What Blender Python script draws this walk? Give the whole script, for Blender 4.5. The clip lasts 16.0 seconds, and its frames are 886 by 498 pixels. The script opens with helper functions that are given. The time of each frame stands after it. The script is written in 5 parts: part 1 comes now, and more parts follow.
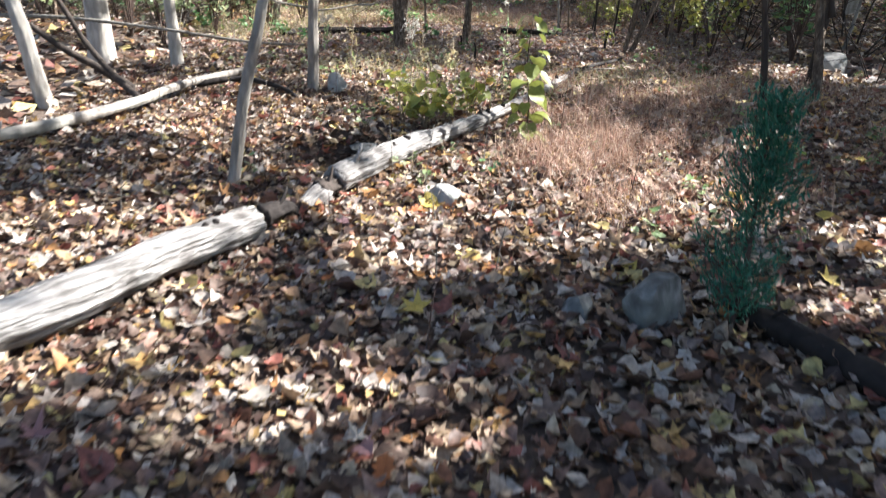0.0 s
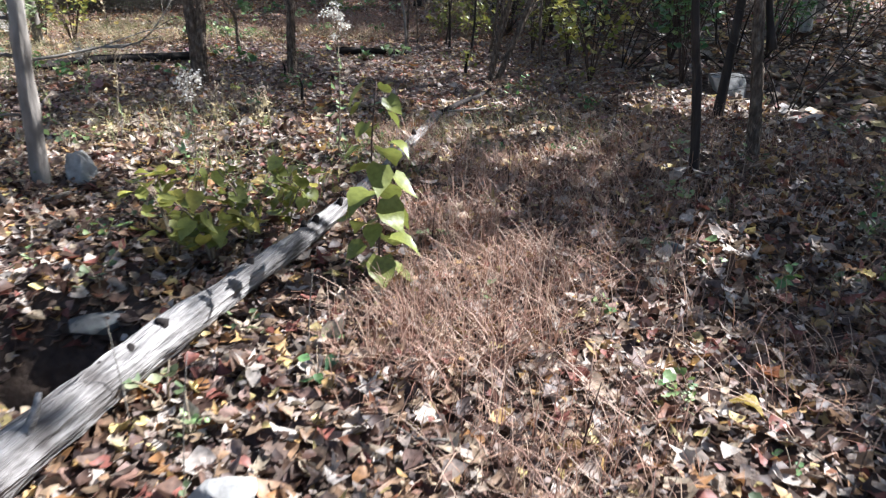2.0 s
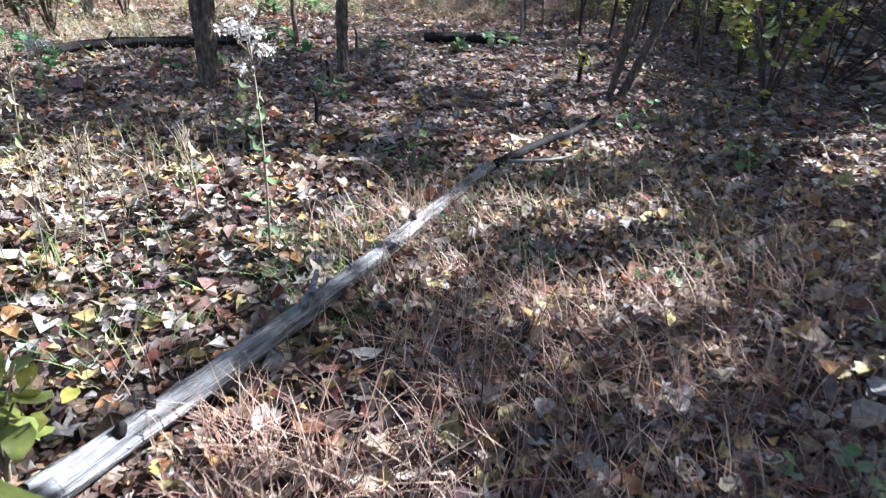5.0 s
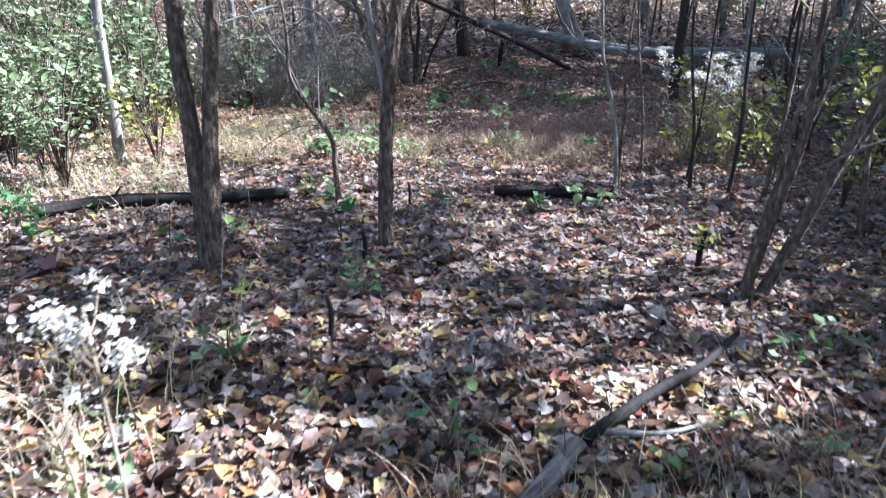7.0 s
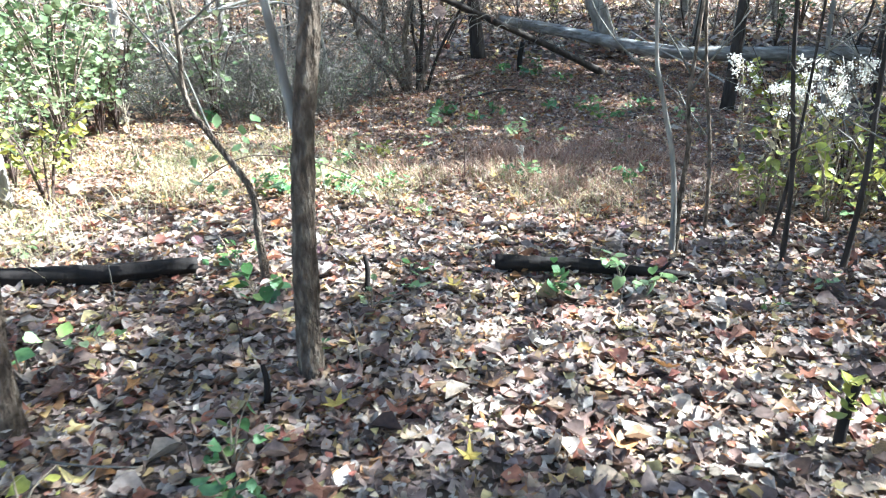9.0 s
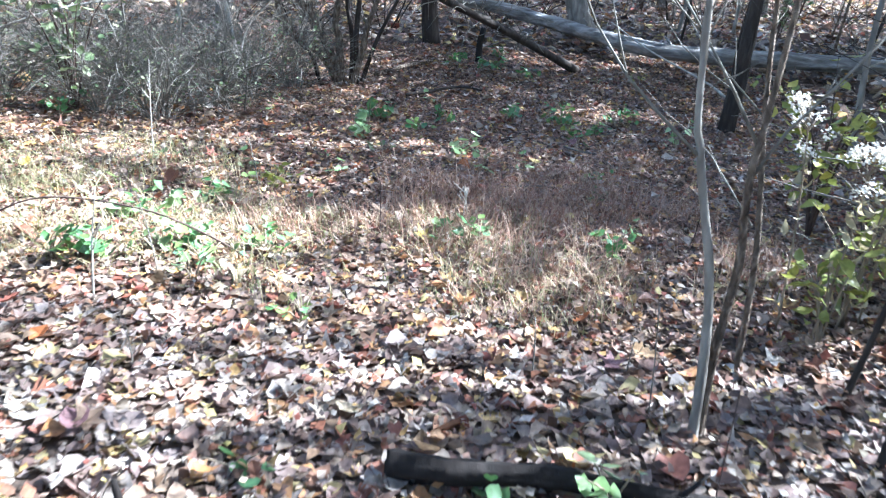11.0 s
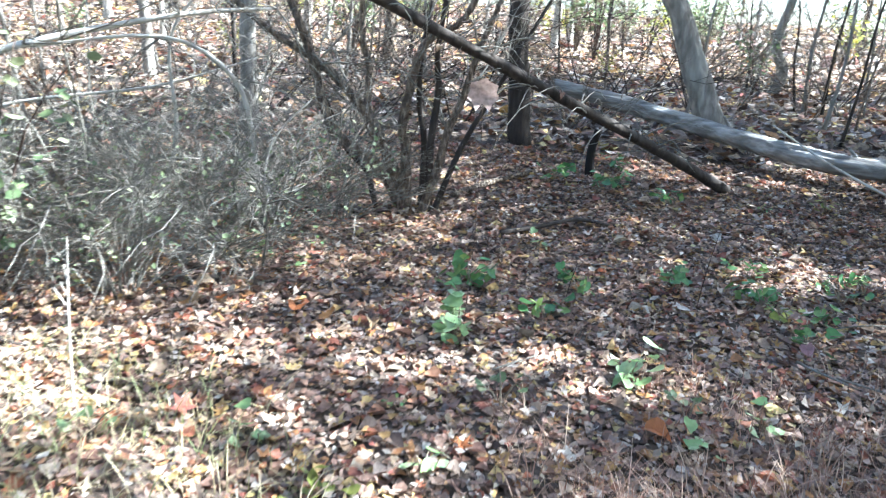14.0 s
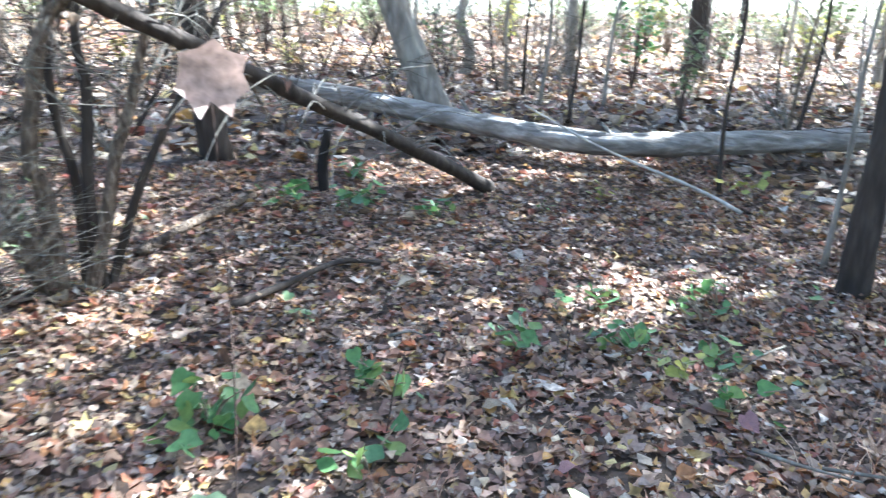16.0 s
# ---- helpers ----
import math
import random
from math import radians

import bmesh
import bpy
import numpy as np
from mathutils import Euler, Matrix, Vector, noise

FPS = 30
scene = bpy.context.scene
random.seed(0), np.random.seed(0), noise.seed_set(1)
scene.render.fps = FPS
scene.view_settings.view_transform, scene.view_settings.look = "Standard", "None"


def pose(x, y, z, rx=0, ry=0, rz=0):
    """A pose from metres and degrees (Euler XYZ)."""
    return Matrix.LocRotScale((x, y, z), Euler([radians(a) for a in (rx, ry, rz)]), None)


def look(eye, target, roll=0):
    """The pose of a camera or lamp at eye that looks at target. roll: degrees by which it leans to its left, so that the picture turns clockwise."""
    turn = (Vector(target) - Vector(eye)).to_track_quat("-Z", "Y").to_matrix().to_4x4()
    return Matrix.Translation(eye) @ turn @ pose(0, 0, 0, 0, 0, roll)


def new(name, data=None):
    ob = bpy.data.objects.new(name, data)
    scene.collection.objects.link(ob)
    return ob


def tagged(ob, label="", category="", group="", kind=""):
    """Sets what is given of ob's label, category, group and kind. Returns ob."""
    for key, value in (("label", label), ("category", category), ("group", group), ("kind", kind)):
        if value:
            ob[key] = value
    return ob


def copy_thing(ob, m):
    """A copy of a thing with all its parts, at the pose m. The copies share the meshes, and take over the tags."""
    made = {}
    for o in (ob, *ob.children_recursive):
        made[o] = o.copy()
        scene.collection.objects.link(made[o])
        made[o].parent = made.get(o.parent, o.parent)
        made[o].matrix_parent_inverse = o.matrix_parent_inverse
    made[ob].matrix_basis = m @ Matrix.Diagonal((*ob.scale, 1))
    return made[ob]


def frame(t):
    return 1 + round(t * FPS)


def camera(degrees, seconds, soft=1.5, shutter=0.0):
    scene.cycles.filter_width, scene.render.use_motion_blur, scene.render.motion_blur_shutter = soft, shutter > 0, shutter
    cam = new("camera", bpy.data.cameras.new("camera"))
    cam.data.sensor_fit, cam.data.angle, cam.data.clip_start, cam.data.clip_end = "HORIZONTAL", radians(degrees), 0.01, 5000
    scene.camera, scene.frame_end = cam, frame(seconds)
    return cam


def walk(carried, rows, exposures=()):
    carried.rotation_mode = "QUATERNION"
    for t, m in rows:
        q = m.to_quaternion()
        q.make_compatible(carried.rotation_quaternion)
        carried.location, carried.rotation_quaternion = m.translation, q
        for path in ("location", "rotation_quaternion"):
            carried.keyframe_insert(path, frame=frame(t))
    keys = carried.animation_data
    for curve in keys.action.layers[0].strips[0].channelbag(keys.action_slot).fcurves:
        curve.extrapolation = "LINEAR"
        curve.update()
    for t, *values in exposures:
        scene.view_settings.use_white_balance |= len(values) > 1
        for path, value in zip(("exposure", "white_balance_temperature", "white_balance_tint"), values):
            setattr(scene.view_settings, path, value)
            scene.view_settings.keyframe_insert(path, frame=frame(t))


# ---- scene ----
cam = camera(62.2, 16.0, soft=1.2, shutter=0.3)
PATH = [
    (0, (-0.213, 0.114, 1.413), (-0.053, 1.943, 0.62), 2.1),
    (0.5, (-0.116, 0.736, 1.482), (0.089, 2.588, 0.757), 2.1),
    (1, (-0.005, 1.268, 1.491), (0.281, 3.077, 0.689), 2.7),
    (1.5, (0.027, 1.807, 1.533), (0.499, 3.579, 0.736), 3.1),
    (2, (0.223, 2.347, 1.49), (0.754, 4.101, 0.689), 2.3),
    (2.5, (0.431, 2.835, 1.473), (1.014, 4.521, 0.568), 2.1),
    (3, (0.639, 3.247, 1.454), (1.25, 4.892, 0.495), 2.4),
    (3.5, (0.786, 3.683, 1.492), (1.416, 5.319, 0.528), 6.5),
    (3.7, (0.885, 3.787, 1.504), (1.464, 5.453, 0.559), 6.7),
    (5.8, (1.722, 5.072, 1.493), (1.559, 6.863, 0.619), -0.3),
    (6, (1.72, 5.246, 1.49), (1.541, 7.058, 0.662), -0.1),
    (6.5, (1.644, 5.634, 1.473), (1.491, 7.487, 0.736), 0.1),
    (7, (1.657, 6.055, 1.518), (1.484, 7.934, 0.853), 0.2),
    (7.5, (1.74, 6.522, 1.482), (1.51, 8.417, 0.886), -0.5),
    (8, (1.727, 7.063, 1.429), (1.478, 8.963, 0.854), -0.7),
    (8.2, (1.753, 7.258, 1.419), (1.485, 9.151, 0.832), -1.0),
    (10.3, (1.724, 9.033, 1.431), (1.569, 10.883, 0.688), 2.5),
    (10.5, (1.751, 9.253, 1.431), (1.606, 11.106, 0.693), 2.9),
    (11, (1.791, 9.822, 1.435), (1.663, 11.678, 0.701), 3.7),
    (11.5, (1.764, 10.299, 1.483), (1.584, 12.132, 0.706), 4.3),
    (12, (1.674, 10.769, 1.473), (1.356, 12.553, 0.626), 4.0),
    (12.5, (1.496, 11.126, 1.452), (1.082, 12.874, 0.574), 4.8),
    (13, (1.323, 11.534, 1.447), (0.862, 13.317, 0.665), 4.4),
    (13.5, (1.137, 11.975, 1.499), (0.746, 13.817, 0.826), 4.2),
    (14, (0.972, 12.457, 1.477), (0.739, 14.356, 0.895), 4.4),
    (14.5, (0.803, 12.918, 1.461), (0.758, 14.837, 0.897), 4.7),
    (15, (0.665, 13.372, 1.432), (0.797, 15.286, 0.866), 4.7),
    (15.5, (0.684, 13.859, 1.359), (0.949, 15.77, 0.831), 3.2),
    (16, (0.683, 14.259, 1.282), (1.277, 16.089, 0.737), 1.8),
]
walk(cam, [(t, look(eye, target, roll)) for t, eye, target, roll in PATH],
     [(0, 2.25, 6050, 11), (1.0, 2.15, 5700, 12), (1.5, 2.1, 5800, 11), (2.0, 1.8, 5700, 13), (2.5, 1.85, 5500, 12), (3.7, 2.1, 5150, 10), (5.8, 2.05, 5200, 14), (6.5, 2.0, 5100, 15), (7.0, 2.45, 5050, 14),
      (8.2, 3.15, 5400, -1), (10.3, 3.22, 5000, 6), (12.0, 3.0, 5000, 6), (12.5, 2.7, 4950, 6), (13.0, 2.25, 5450, 4), (13.5, 2.75, 5450, 4), (14.3, 3.92, 5150, 2), (15.0, 4.0, 5200, 3),
      (15.5, 3.7, 5300, 4), (16, 4.05, 5300, 5)])

# ---------------------------------------------------------------- light
SUN = Vector((0.72, 0.18, 0.67)).normalized()      # towards the sun
world = bpy.data.worlds.new("world")
scene.world = world
world.use_nodes = True
sky = world.node_tree.nodes.new("ShaderNodeTexSky")
sky.sky_type, sky.sun_disc = "NISHITA", False
sky.sun_elevation, sky.sun_rotation = math.asin(SUN.z), math.atan2(SUN.x, SUN.y)
sky.air_density, sky.dust_density = 1.0, 2.0
world.node_tree.links.new(sky.outputs[0], world.node_tree.nodes["Background"].inputs[0])
world.node_tree.nodes["Background"].inputs[1].default_value = 0.053
sun = new("sun", bpy.data.lights.new("sun", "SUN"))
sun.data.energy, sun.data.angle, sun.data.color = 5.0, radians(0.53), (1.0, 0.95, 0.88)
sun.matrix_world = look(SUN * 40, (0, 0, 0))

rng = np.random.default_rng(7)
rnd = random.Random(11)


# ---------------------------------------------------------------- materials
def nodes_of(name):
    m = bpy.data.materials.new(name)
    m.use_nodes = True
    nt = m.node_tree
    return m, nt, nt.nodes["Principled BSDF"]


def ramp_node(nt, colours, constant=True):
    r = nt.nodes.new("ShaderNodeValToRGB")
    el = r.color_ramp.elements
    r.color_ramp.interpolation = "CONSTANT" if constant else "LINEAR"
    n = len(colours)
    while len(el) < n:
        el.new(0.5)
    for i, c in enumerate(colours):
        el[i].position = i / n if constant else i / max(1, n - 1)
        el[i].color = (*c, 1)
    return r


def noise_node(nt, scale, detail=4, coord="Object", stretch=(1, 1, 1)):
    tc = nt.nodes.new("ShaderNodeTexCoord")
    mp = nt.nodes.new("ShaderNodeMapping")
    mp.inputs["Scale"].default_value = stretch
    nz = nt.nodes.new("ShaderNodeTexNoise")
    nz.inputs["Scale"].default_value, nz.inputs["Detail"].default_value = scale, detail
    nt.links.new(tc.outputs[coord], mp.inputs[0])
    nt.links.new(mp.outputs[0], nz.inputs["Vector"])
    return nz


def leaf_mat(name, colours, per_object=False, rough=0.55, translucent=0.25, vary=0.45):
    """Leaf blades: a colour for each blade, mottling on it, light coming through it."""
    m, nt, bs = nodes_of(name)
    src = nt.nodes.new("ShaderNodeObjectInfo" if per_object else "ShaderNodeNewGeometry")
    r = ramp_node(nt, colours)
    nt.links.new(src.outputs["Random" if per_object else "Random Per Island"], r.inputs[0])
    nz = noise_node(nt, 45, 3)
    mr = nt.nodes.new("ShaderNodeMapRange")
    mr.inputs[1].default_value, mr.inputs[2].default_value = 0.3, 0.7
    mr.inputs[3].default_value, mr.inputs[4].default_value = 1 - vary, 1 + vary * 0.6
    nt.links.new(nz.outputs[0], mr.inputs[0])
    mul = nt.nodes.new("ShaderNodeVectorMath")
    mul.operation = "MULTIPLY"
    nt.links.new(r.outputs[0], mul.inputs[0])
    nt.links.new(mr.outputs[0], mul.inputs[1])
    nt.links.new(mul.outputs[0], bs.inputs["Base Color"])
    bs.inputs["Roughness"].default_value = rough
    bs.inputs["Specular IOR Level"].default_value = 0.35
    bp = nt.nodes.new("ShaderNodeBump")
    bp.inputs["Strength"].default_value, bp.inputs["Distance"].default_value = 0.5, 0.004
    nt.links.new(nz.outputs[0], bp.inputs["Height"])
    nt.links.new(bp.outputs[0], bs.inputs["Normal"])
    tr = nt.nodes.new("ShaderNodeBsdfTranslucent")
    nt.links.new(mul.outputs[0], tr.inputs[0])
    mx = nt.nodes.new("ShaderNodeMixShader")
    mx.inputs[0].default_value = translucent
    nt.links.new(bs.outputs[0], mx.inputs[1])
    nt.links.new(tr.outputs[0], mx.inputs[2])
    nt.links.new(mx.outputs[0], nt.nodes["Material Output"].inputs[0])
    return m


def bark_mat(name, dark, mid, light, scale=14, stretch=(1, 1, 0.18), rough=0.85, bump=0.8, patch=2.2, patch_colour=None):
    """Bark or weathered wood: long fissures, broad blotches and fine relief."""
    m, nt, bs = nodes_of(name)
    nz = noise_node(nt, scale, 6, "Object", stretch)
    r = ramp_node(nt, (dark, dark, mid, light, light), False)
    nt.links.new(nz.outputs[0], r.inputs[0])
    big = noise_node(nt, patch, 3)
    rb = ramp_node(nt, ((0, 0, 0), (0, 0, 0), (0.2, 0.2, 0.2), (1, 1, 1), (1, 1, 1)), False)
    nt.links.new(big.outputs[0], rb.inputs[0])
    mix = nt.nodes.new("ShaderNodeMix")
    mix.data_type = "RGBA"
    nt.links.new(rb.outputs[0], mix.inputs["Factor"])
    nt.links.new(r.outputs[0], mix.inputs["A"])
    mix.inputs["B"].default_value = (*(patch_colour or mid), 1)
    nt.links.new(mix.outputs["Result"], bs.inputs["Base Color"])
    bs.inputs["Roughness"].default_value = rough
    bs.inputs["Specular IOR Level"].default_value = 0.25
    bp = nt.nodes.new("ShaderNodeBump")
    bp.inputs["Strength"].default_value, bp.inputs["Distance"].default_value = bump, 0.02
    nt.links.new(nz.outputs[0], bp.inputs["Height"])
    nt.links.new(bp.outputs[0], bs.inputs["Normal"])
    return m


LITTER = [(0.27, 0.184, 0.115), (0.126, 0.071, 0.042), (0.45, 0.364, 0.278), (0.075, 0.045, 0.031), (0.332, 0.208, 0.12), (0.517, 0.451, 0.378),
          (0.202, 0.114, 0.082), (0.099, 0.063, 0.045), (0.431, 0.324, 0.216), (0.234, 0.105, 0.057), (0.314, 0.243, 0.198), (0.056, 0.034, 0.027),
          (0.465, 0.379, 0.26), (0.187, 0.131, 0.099), (0.508, 0.326, 0.123), (0.281, 0.178, 0.135), (0.237, 0.186, 0.159), (0.109, 0.058, 0.04),
          (0.558, 0.493, 0.422), (0.326, 0.229, 0.139), (0.091, 0.053, 0.038), (0.364, 0.188, 0.074), (0.265, 0.205, 0.145), (0.135, 0.08, 0.056),
          (0.523, 0.422, 0.172), (0.235, 0.152, 0.093), (0.419, 0.345, 0.282), (0.07, 0.048, 0.04), (0.25, 0.091, 0.066), (0.459, 0.4, 0.332)]
M_LITTER = leaf_mat("leaf_litter", LITTER)
# paler, narrower leaf colours stand in for flatter, hazier light past y 8.8
PALE_LITTER = [(.30, .235, .185), (.22, .155, .125), (.37, .31, .255), (.165, .11, .088), (.33, .245, .17), (.41, .35, .30), (.255, .175, .145), (.20, .14, .115),
               (.35, .275, .215), (.27, .155, .10), (.31, .255, .225), (.145, .10, .082), (.36, .295, .225), (.235, .17, .145), (.40, .28, .12), (.285, .20, .165),
               (.26, .205, .185), (.19, .12, .098), (.43, .375, .325), (.32, .23, .165), (.29, .125, .075), (.34, .19, .09), (.24, .10, .07), (.345, .28, .24), (.40, .325, .15), (.28, .205, .17)]
M_LITTERRUSSET = leaf_mat("russet_leaf_litter", [(r * 1.05, g * .92, b * .82) for r, g, b in PALE_LITTER], vary=0.4)
M_LITTERPALE = leaf_mat("pale_leaf_litter", PALE_LITTER, vary=0.3)
M_FALLEN = leaf_mat("fallen_leaf", [(.45, .33, .22), (.40, .20, .07), (.50, .38, .09), (.52, .46, .38), (.22, .10, .06), (.30, .17, .17),
                                    (.36, .24, .13), (.48, .38, .25), (.42, .15, .05), (.28, .19, .13), (.40, .30, .22), (.26, .09, .06)], True)
M_YGREEN = leaf_mat("yellow_green_leaf", [(.27, .28, .06), (.34, .33, .07), (.21, .235, .055), (.40, .36, .075), (.29, .31, .085)], rough=0.4, translucent=0.3, vary=0.25)
M_GREEN = leaf_mat("green_leaf", [(.08, .17, .06), (.11, .22, .07), (.14, .26, .10), (.09, .18, .08), (.19, .27, .08)], rough=0.45, translucent=0.3, vary=0.25)
M_OLIVE = leaf_mat("olive_leaf", [(.17, .22, .10), (.23, .27, .14), (.13, .18, .085), (.29, .31, .17)], rough=0.5, translucent=0.3, vary=0.25)
M_PALE = leaf_mat("pale_green_leaf", [(.30, .42, .19), (.37, .47, .25), (.25, .37, .15)], rough=0.4, translucent=0.35, vary=0.15)
M_CANOPY = leaf_mat("canopy_leaf", [(.14, .17, .04), (.24, .22, .05), (.30, .22, .05), (.10, .14, .04), (.30, .16, .06), (.18, .20, .06)], translucent=0.3)
M_NEEDLE = leaf_mat("cedar_needle", [(.025, .13, .075), (.04, .17, .10), (.03, .12, .08), (.07, .21, .13)], rough=0.5, translucent=0.1, vary=0.3)
M_DRYGRASS = leaf_mat("dry_grass", [(.37, .23, .16), (.45, .31, .22), (.29, .165, .115), (.52, .39, .28), (.25, .13, .09), (.42, .26, .18)], translucent=0.3, vary=0.15)
M_STRAW = leaf_mat("straw_grass", [(.46, .38, .22), (.38, .32, .18), (.52, .44, .28), (.30, .27, .14), (.22, .25, .10)], translucent=0.3, vary=0.15)
M_GRASS = leaf_mat("green_grass", [(.12, .22, .06), (.20, .30, .08), (.10, .18, .05), (.28, .33, .12)], translucent=0.3, vary=0.15)
M_FLUFF = leaf_mat("seed_fluff", [(.74, .70, .62), (.66, .61, .52), (.80, .77, .70)], translucent=0.35, rough=0.9, vary=0.15)
M_BARK = bark_mat("bark_brown", (.026, .019, .014), (.17, .125, .09), (.42, .345, .265), 46, (1, 1, 0.36), bump=2.8, patch=9.0, patch_colour=(.085, .066, .05))
M_BARKGREY = bark_mat("bark_grey", (.07, .06, .05), (.20, .175, .15), (.40, .36, .31), 18, (1, 1, 0.3), patch_colour=(.30, .29, .25))
M_BARKPALE = bark_mat("bark_pale", (.16, .14, .12), (.36, .33, .28), (.58, .54, .47), 16, (1, 1, 0.3), patch_colour=(.52, .49, .44))
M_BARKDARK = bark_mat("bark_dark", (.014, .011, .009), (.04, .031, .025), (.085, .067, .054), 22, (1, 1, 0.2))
M_TWIG = bark_mat("grey_twig", (.08, .07, .058), (.17, .155, .13), (.30, .285, .245), 40, bump=0.3)
M_WOOD = bark_mat("weathered_log", (.03, .028, .026), (.29, .275, .255), (.54, .52, .485), 42, (0.09, 1, 1), rough=0.8, bump=2.0, patch=7.0, patch_colour=(.085, .075, .068))
M_WOODGREY = bark_mat("barkless_trunk", (.075, .067, .06), (.25, .235, .215), (.46, .44, .41), 20, (0.1, 1, 1), rough=0.8, bump=1.4, patch=3.2, patch_colour=(.13, .115, .10))
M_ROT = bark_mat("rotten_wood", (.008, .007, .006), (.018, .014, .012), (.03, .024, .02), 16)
M_STEM = bark_mat("weed_stem", (.10, .075, .05), (.24, .19, .13), (.40, .34, .25), 60, bump=0.2)
M_REDSTEM = bark_mat("dark_stem", (.03, .02, .018), (.075, .05, .04), (.14, .10, .08), 60, bump=0.2)
M_STONEPALE = bark_mat("pale_stone", (.16, .15, .14), (.33, .32, .30), (.50, .48, .45), 14, (1, 1, 1), rough=0.9, patch=6.0, patch_colour=(.24, .25, .21))
M_STONE = bark_mat("fieldstone", (.045, .045, .045), (.125, .125, .12), (.30, .30, .295), 14, (1, 1, 1), rough=0.9, patch=5.0, patch_colour=(.19, .20, .175))

# bare soil under the leaves
M_SOIL, nt, bs = nodes_of("forest_soil")
nz = noise_node(nt, 22, 8)
rp = ramp_node(nt, ((.025, .017, .012), (.05, .035, .025), (.10, .07, .05), (.17, .12, .085)), False)
nt.links.new(nz.outputs[0], rp.inputs[0])
nt.links.new(rp.outputs[0], bs.inputs["Base Color"])
bs.inputs["Roughness"].default_value = 0.95
bp = nt.nodes.new("ShaderNodeBump")
bp.inputs["Distance"].default_value = 0.03
nt.links.new(nz.outputs[0], bp.inputs["Height"])
nt.links.new(bp.outputs[0], bs.inputs["Normal"])


# ---------------------------------------------------------------- mesh helpers
def sstep(a, b, v):
    u = np.clip((v - a) / (b - a), 0, 1)
    return u * u * (3 - 2 * u)


def lumps(x, y):
    return (np.sin(x * 2.1 + 0.7 * np.sin(y * 1.3)) * np.sin(y * 1.7 + 0.9 * np.sin(x * 1.1)) * 0.018
            + np.sin(x * 5.3 + y * 2.2) * np.sin(y * 4.7 - x * 1.9) * 0.010)


def height(x, y):
    """The ground: nearly level, rising gently far ahead, with a low mound and a burrow."""
    x, y = np.asarray(x, float), np.asarray(y, float)
    h = 0.55 * sstep(16.5, 22.5, y) + 0.5 * sstep(22, 34, y) + 2.5 * sstep(36, 90, y) + 1.5 * sstep(14, 60, np.abs(x - 1))
    h = h + 0.13 * np.exp(-((x - 3.5) ** 2 + (y - 6.2) ** 2) / 1.2)
    h = h - 0.42 * np.exp(-((x + 0.45) ** 2 + (y - 4.95) ** 2) / 0.045)
    h = h + 0.10 * np.exp(-((x + 0.55) ** 2 / 0.12 + (y - 5.35) ** 2 / 0.04))
    return h + lumps(x, y)


def gz(x, y):
    return float(height(x, y))


def make(name, verts, faces, material, parent=None, label="", smooth=True):
    me = bpy.data.meshes.new(name)
    me.from_pydata([tuple(v) for v in verts], [], faces)
    me.materials.append(material)
    if smooth:
        me.polygons.foreach_set("use_smooth", [True] * len(me.polygons))
    ob = new(name, me)
    ob.parent = parent
    if label:
        ob["label"] = label
    return ob


def make_tris(name, verts, tris, material, parent=None, label=""):
    """A large mesh from arrays of corners and triangles."""
    me = bpy.data.meshes.new(name)
    n = len(tris)
    me.vertices.add(len(verts))
    me.vertices.foreach_set("co", np.asarray(verts, np.float32).ravel())
    me.loops.add(n * 3)
    me.loops.foreach_set("vertex_index", np.asarray(tris, np.int32).ravel())
    me.polygons.add(n)
    me.polygons.foreach_set("loop_start", np.arange(n, dtype=np.int32) * 3)
    me.polygons.foreach_set("use_smooth", np.ones(n, bool))
    me.update(calc_edges=True)
    me.materials.append(material)
    ob = new(name, me)
    ob.parent = parent
    if label:
        ob["label"] = label
    return ob


class Geo:
    def __init__(self):
        self.v, self.f = [], []

    def add(self, v, f):
        k = len(self.v)
        self.v += [tuple(p) for p in v]
        self.f += [tuple(i + k for i in q) for q in f]


def smooth_line(pts, per=4):
    """A Catmull-Rom line through the points."""
    p = [Vector(q) for q in pts]
    if len(p) < 3:
        return [p[0].lerp(p[-1], i / per) for i in range(per + 1)]
    p = [p[0] * 2 - p[1], *p, p[-1] * 2 - p[-2]]
    out = []
    for i in range(1, len(p) - 2):
        a, b, c, d = p[i - 1:i + 3]
        for k in range(per):
            t = k / per
            out.append(0.5 * ((2 * b) + (c - a) * t + (2 * a - 5 * b + 4 * c - d) * t * t + (3 * b - a - 3 * c + d) * t ** 3))
    out.append(p[-2])
    return out


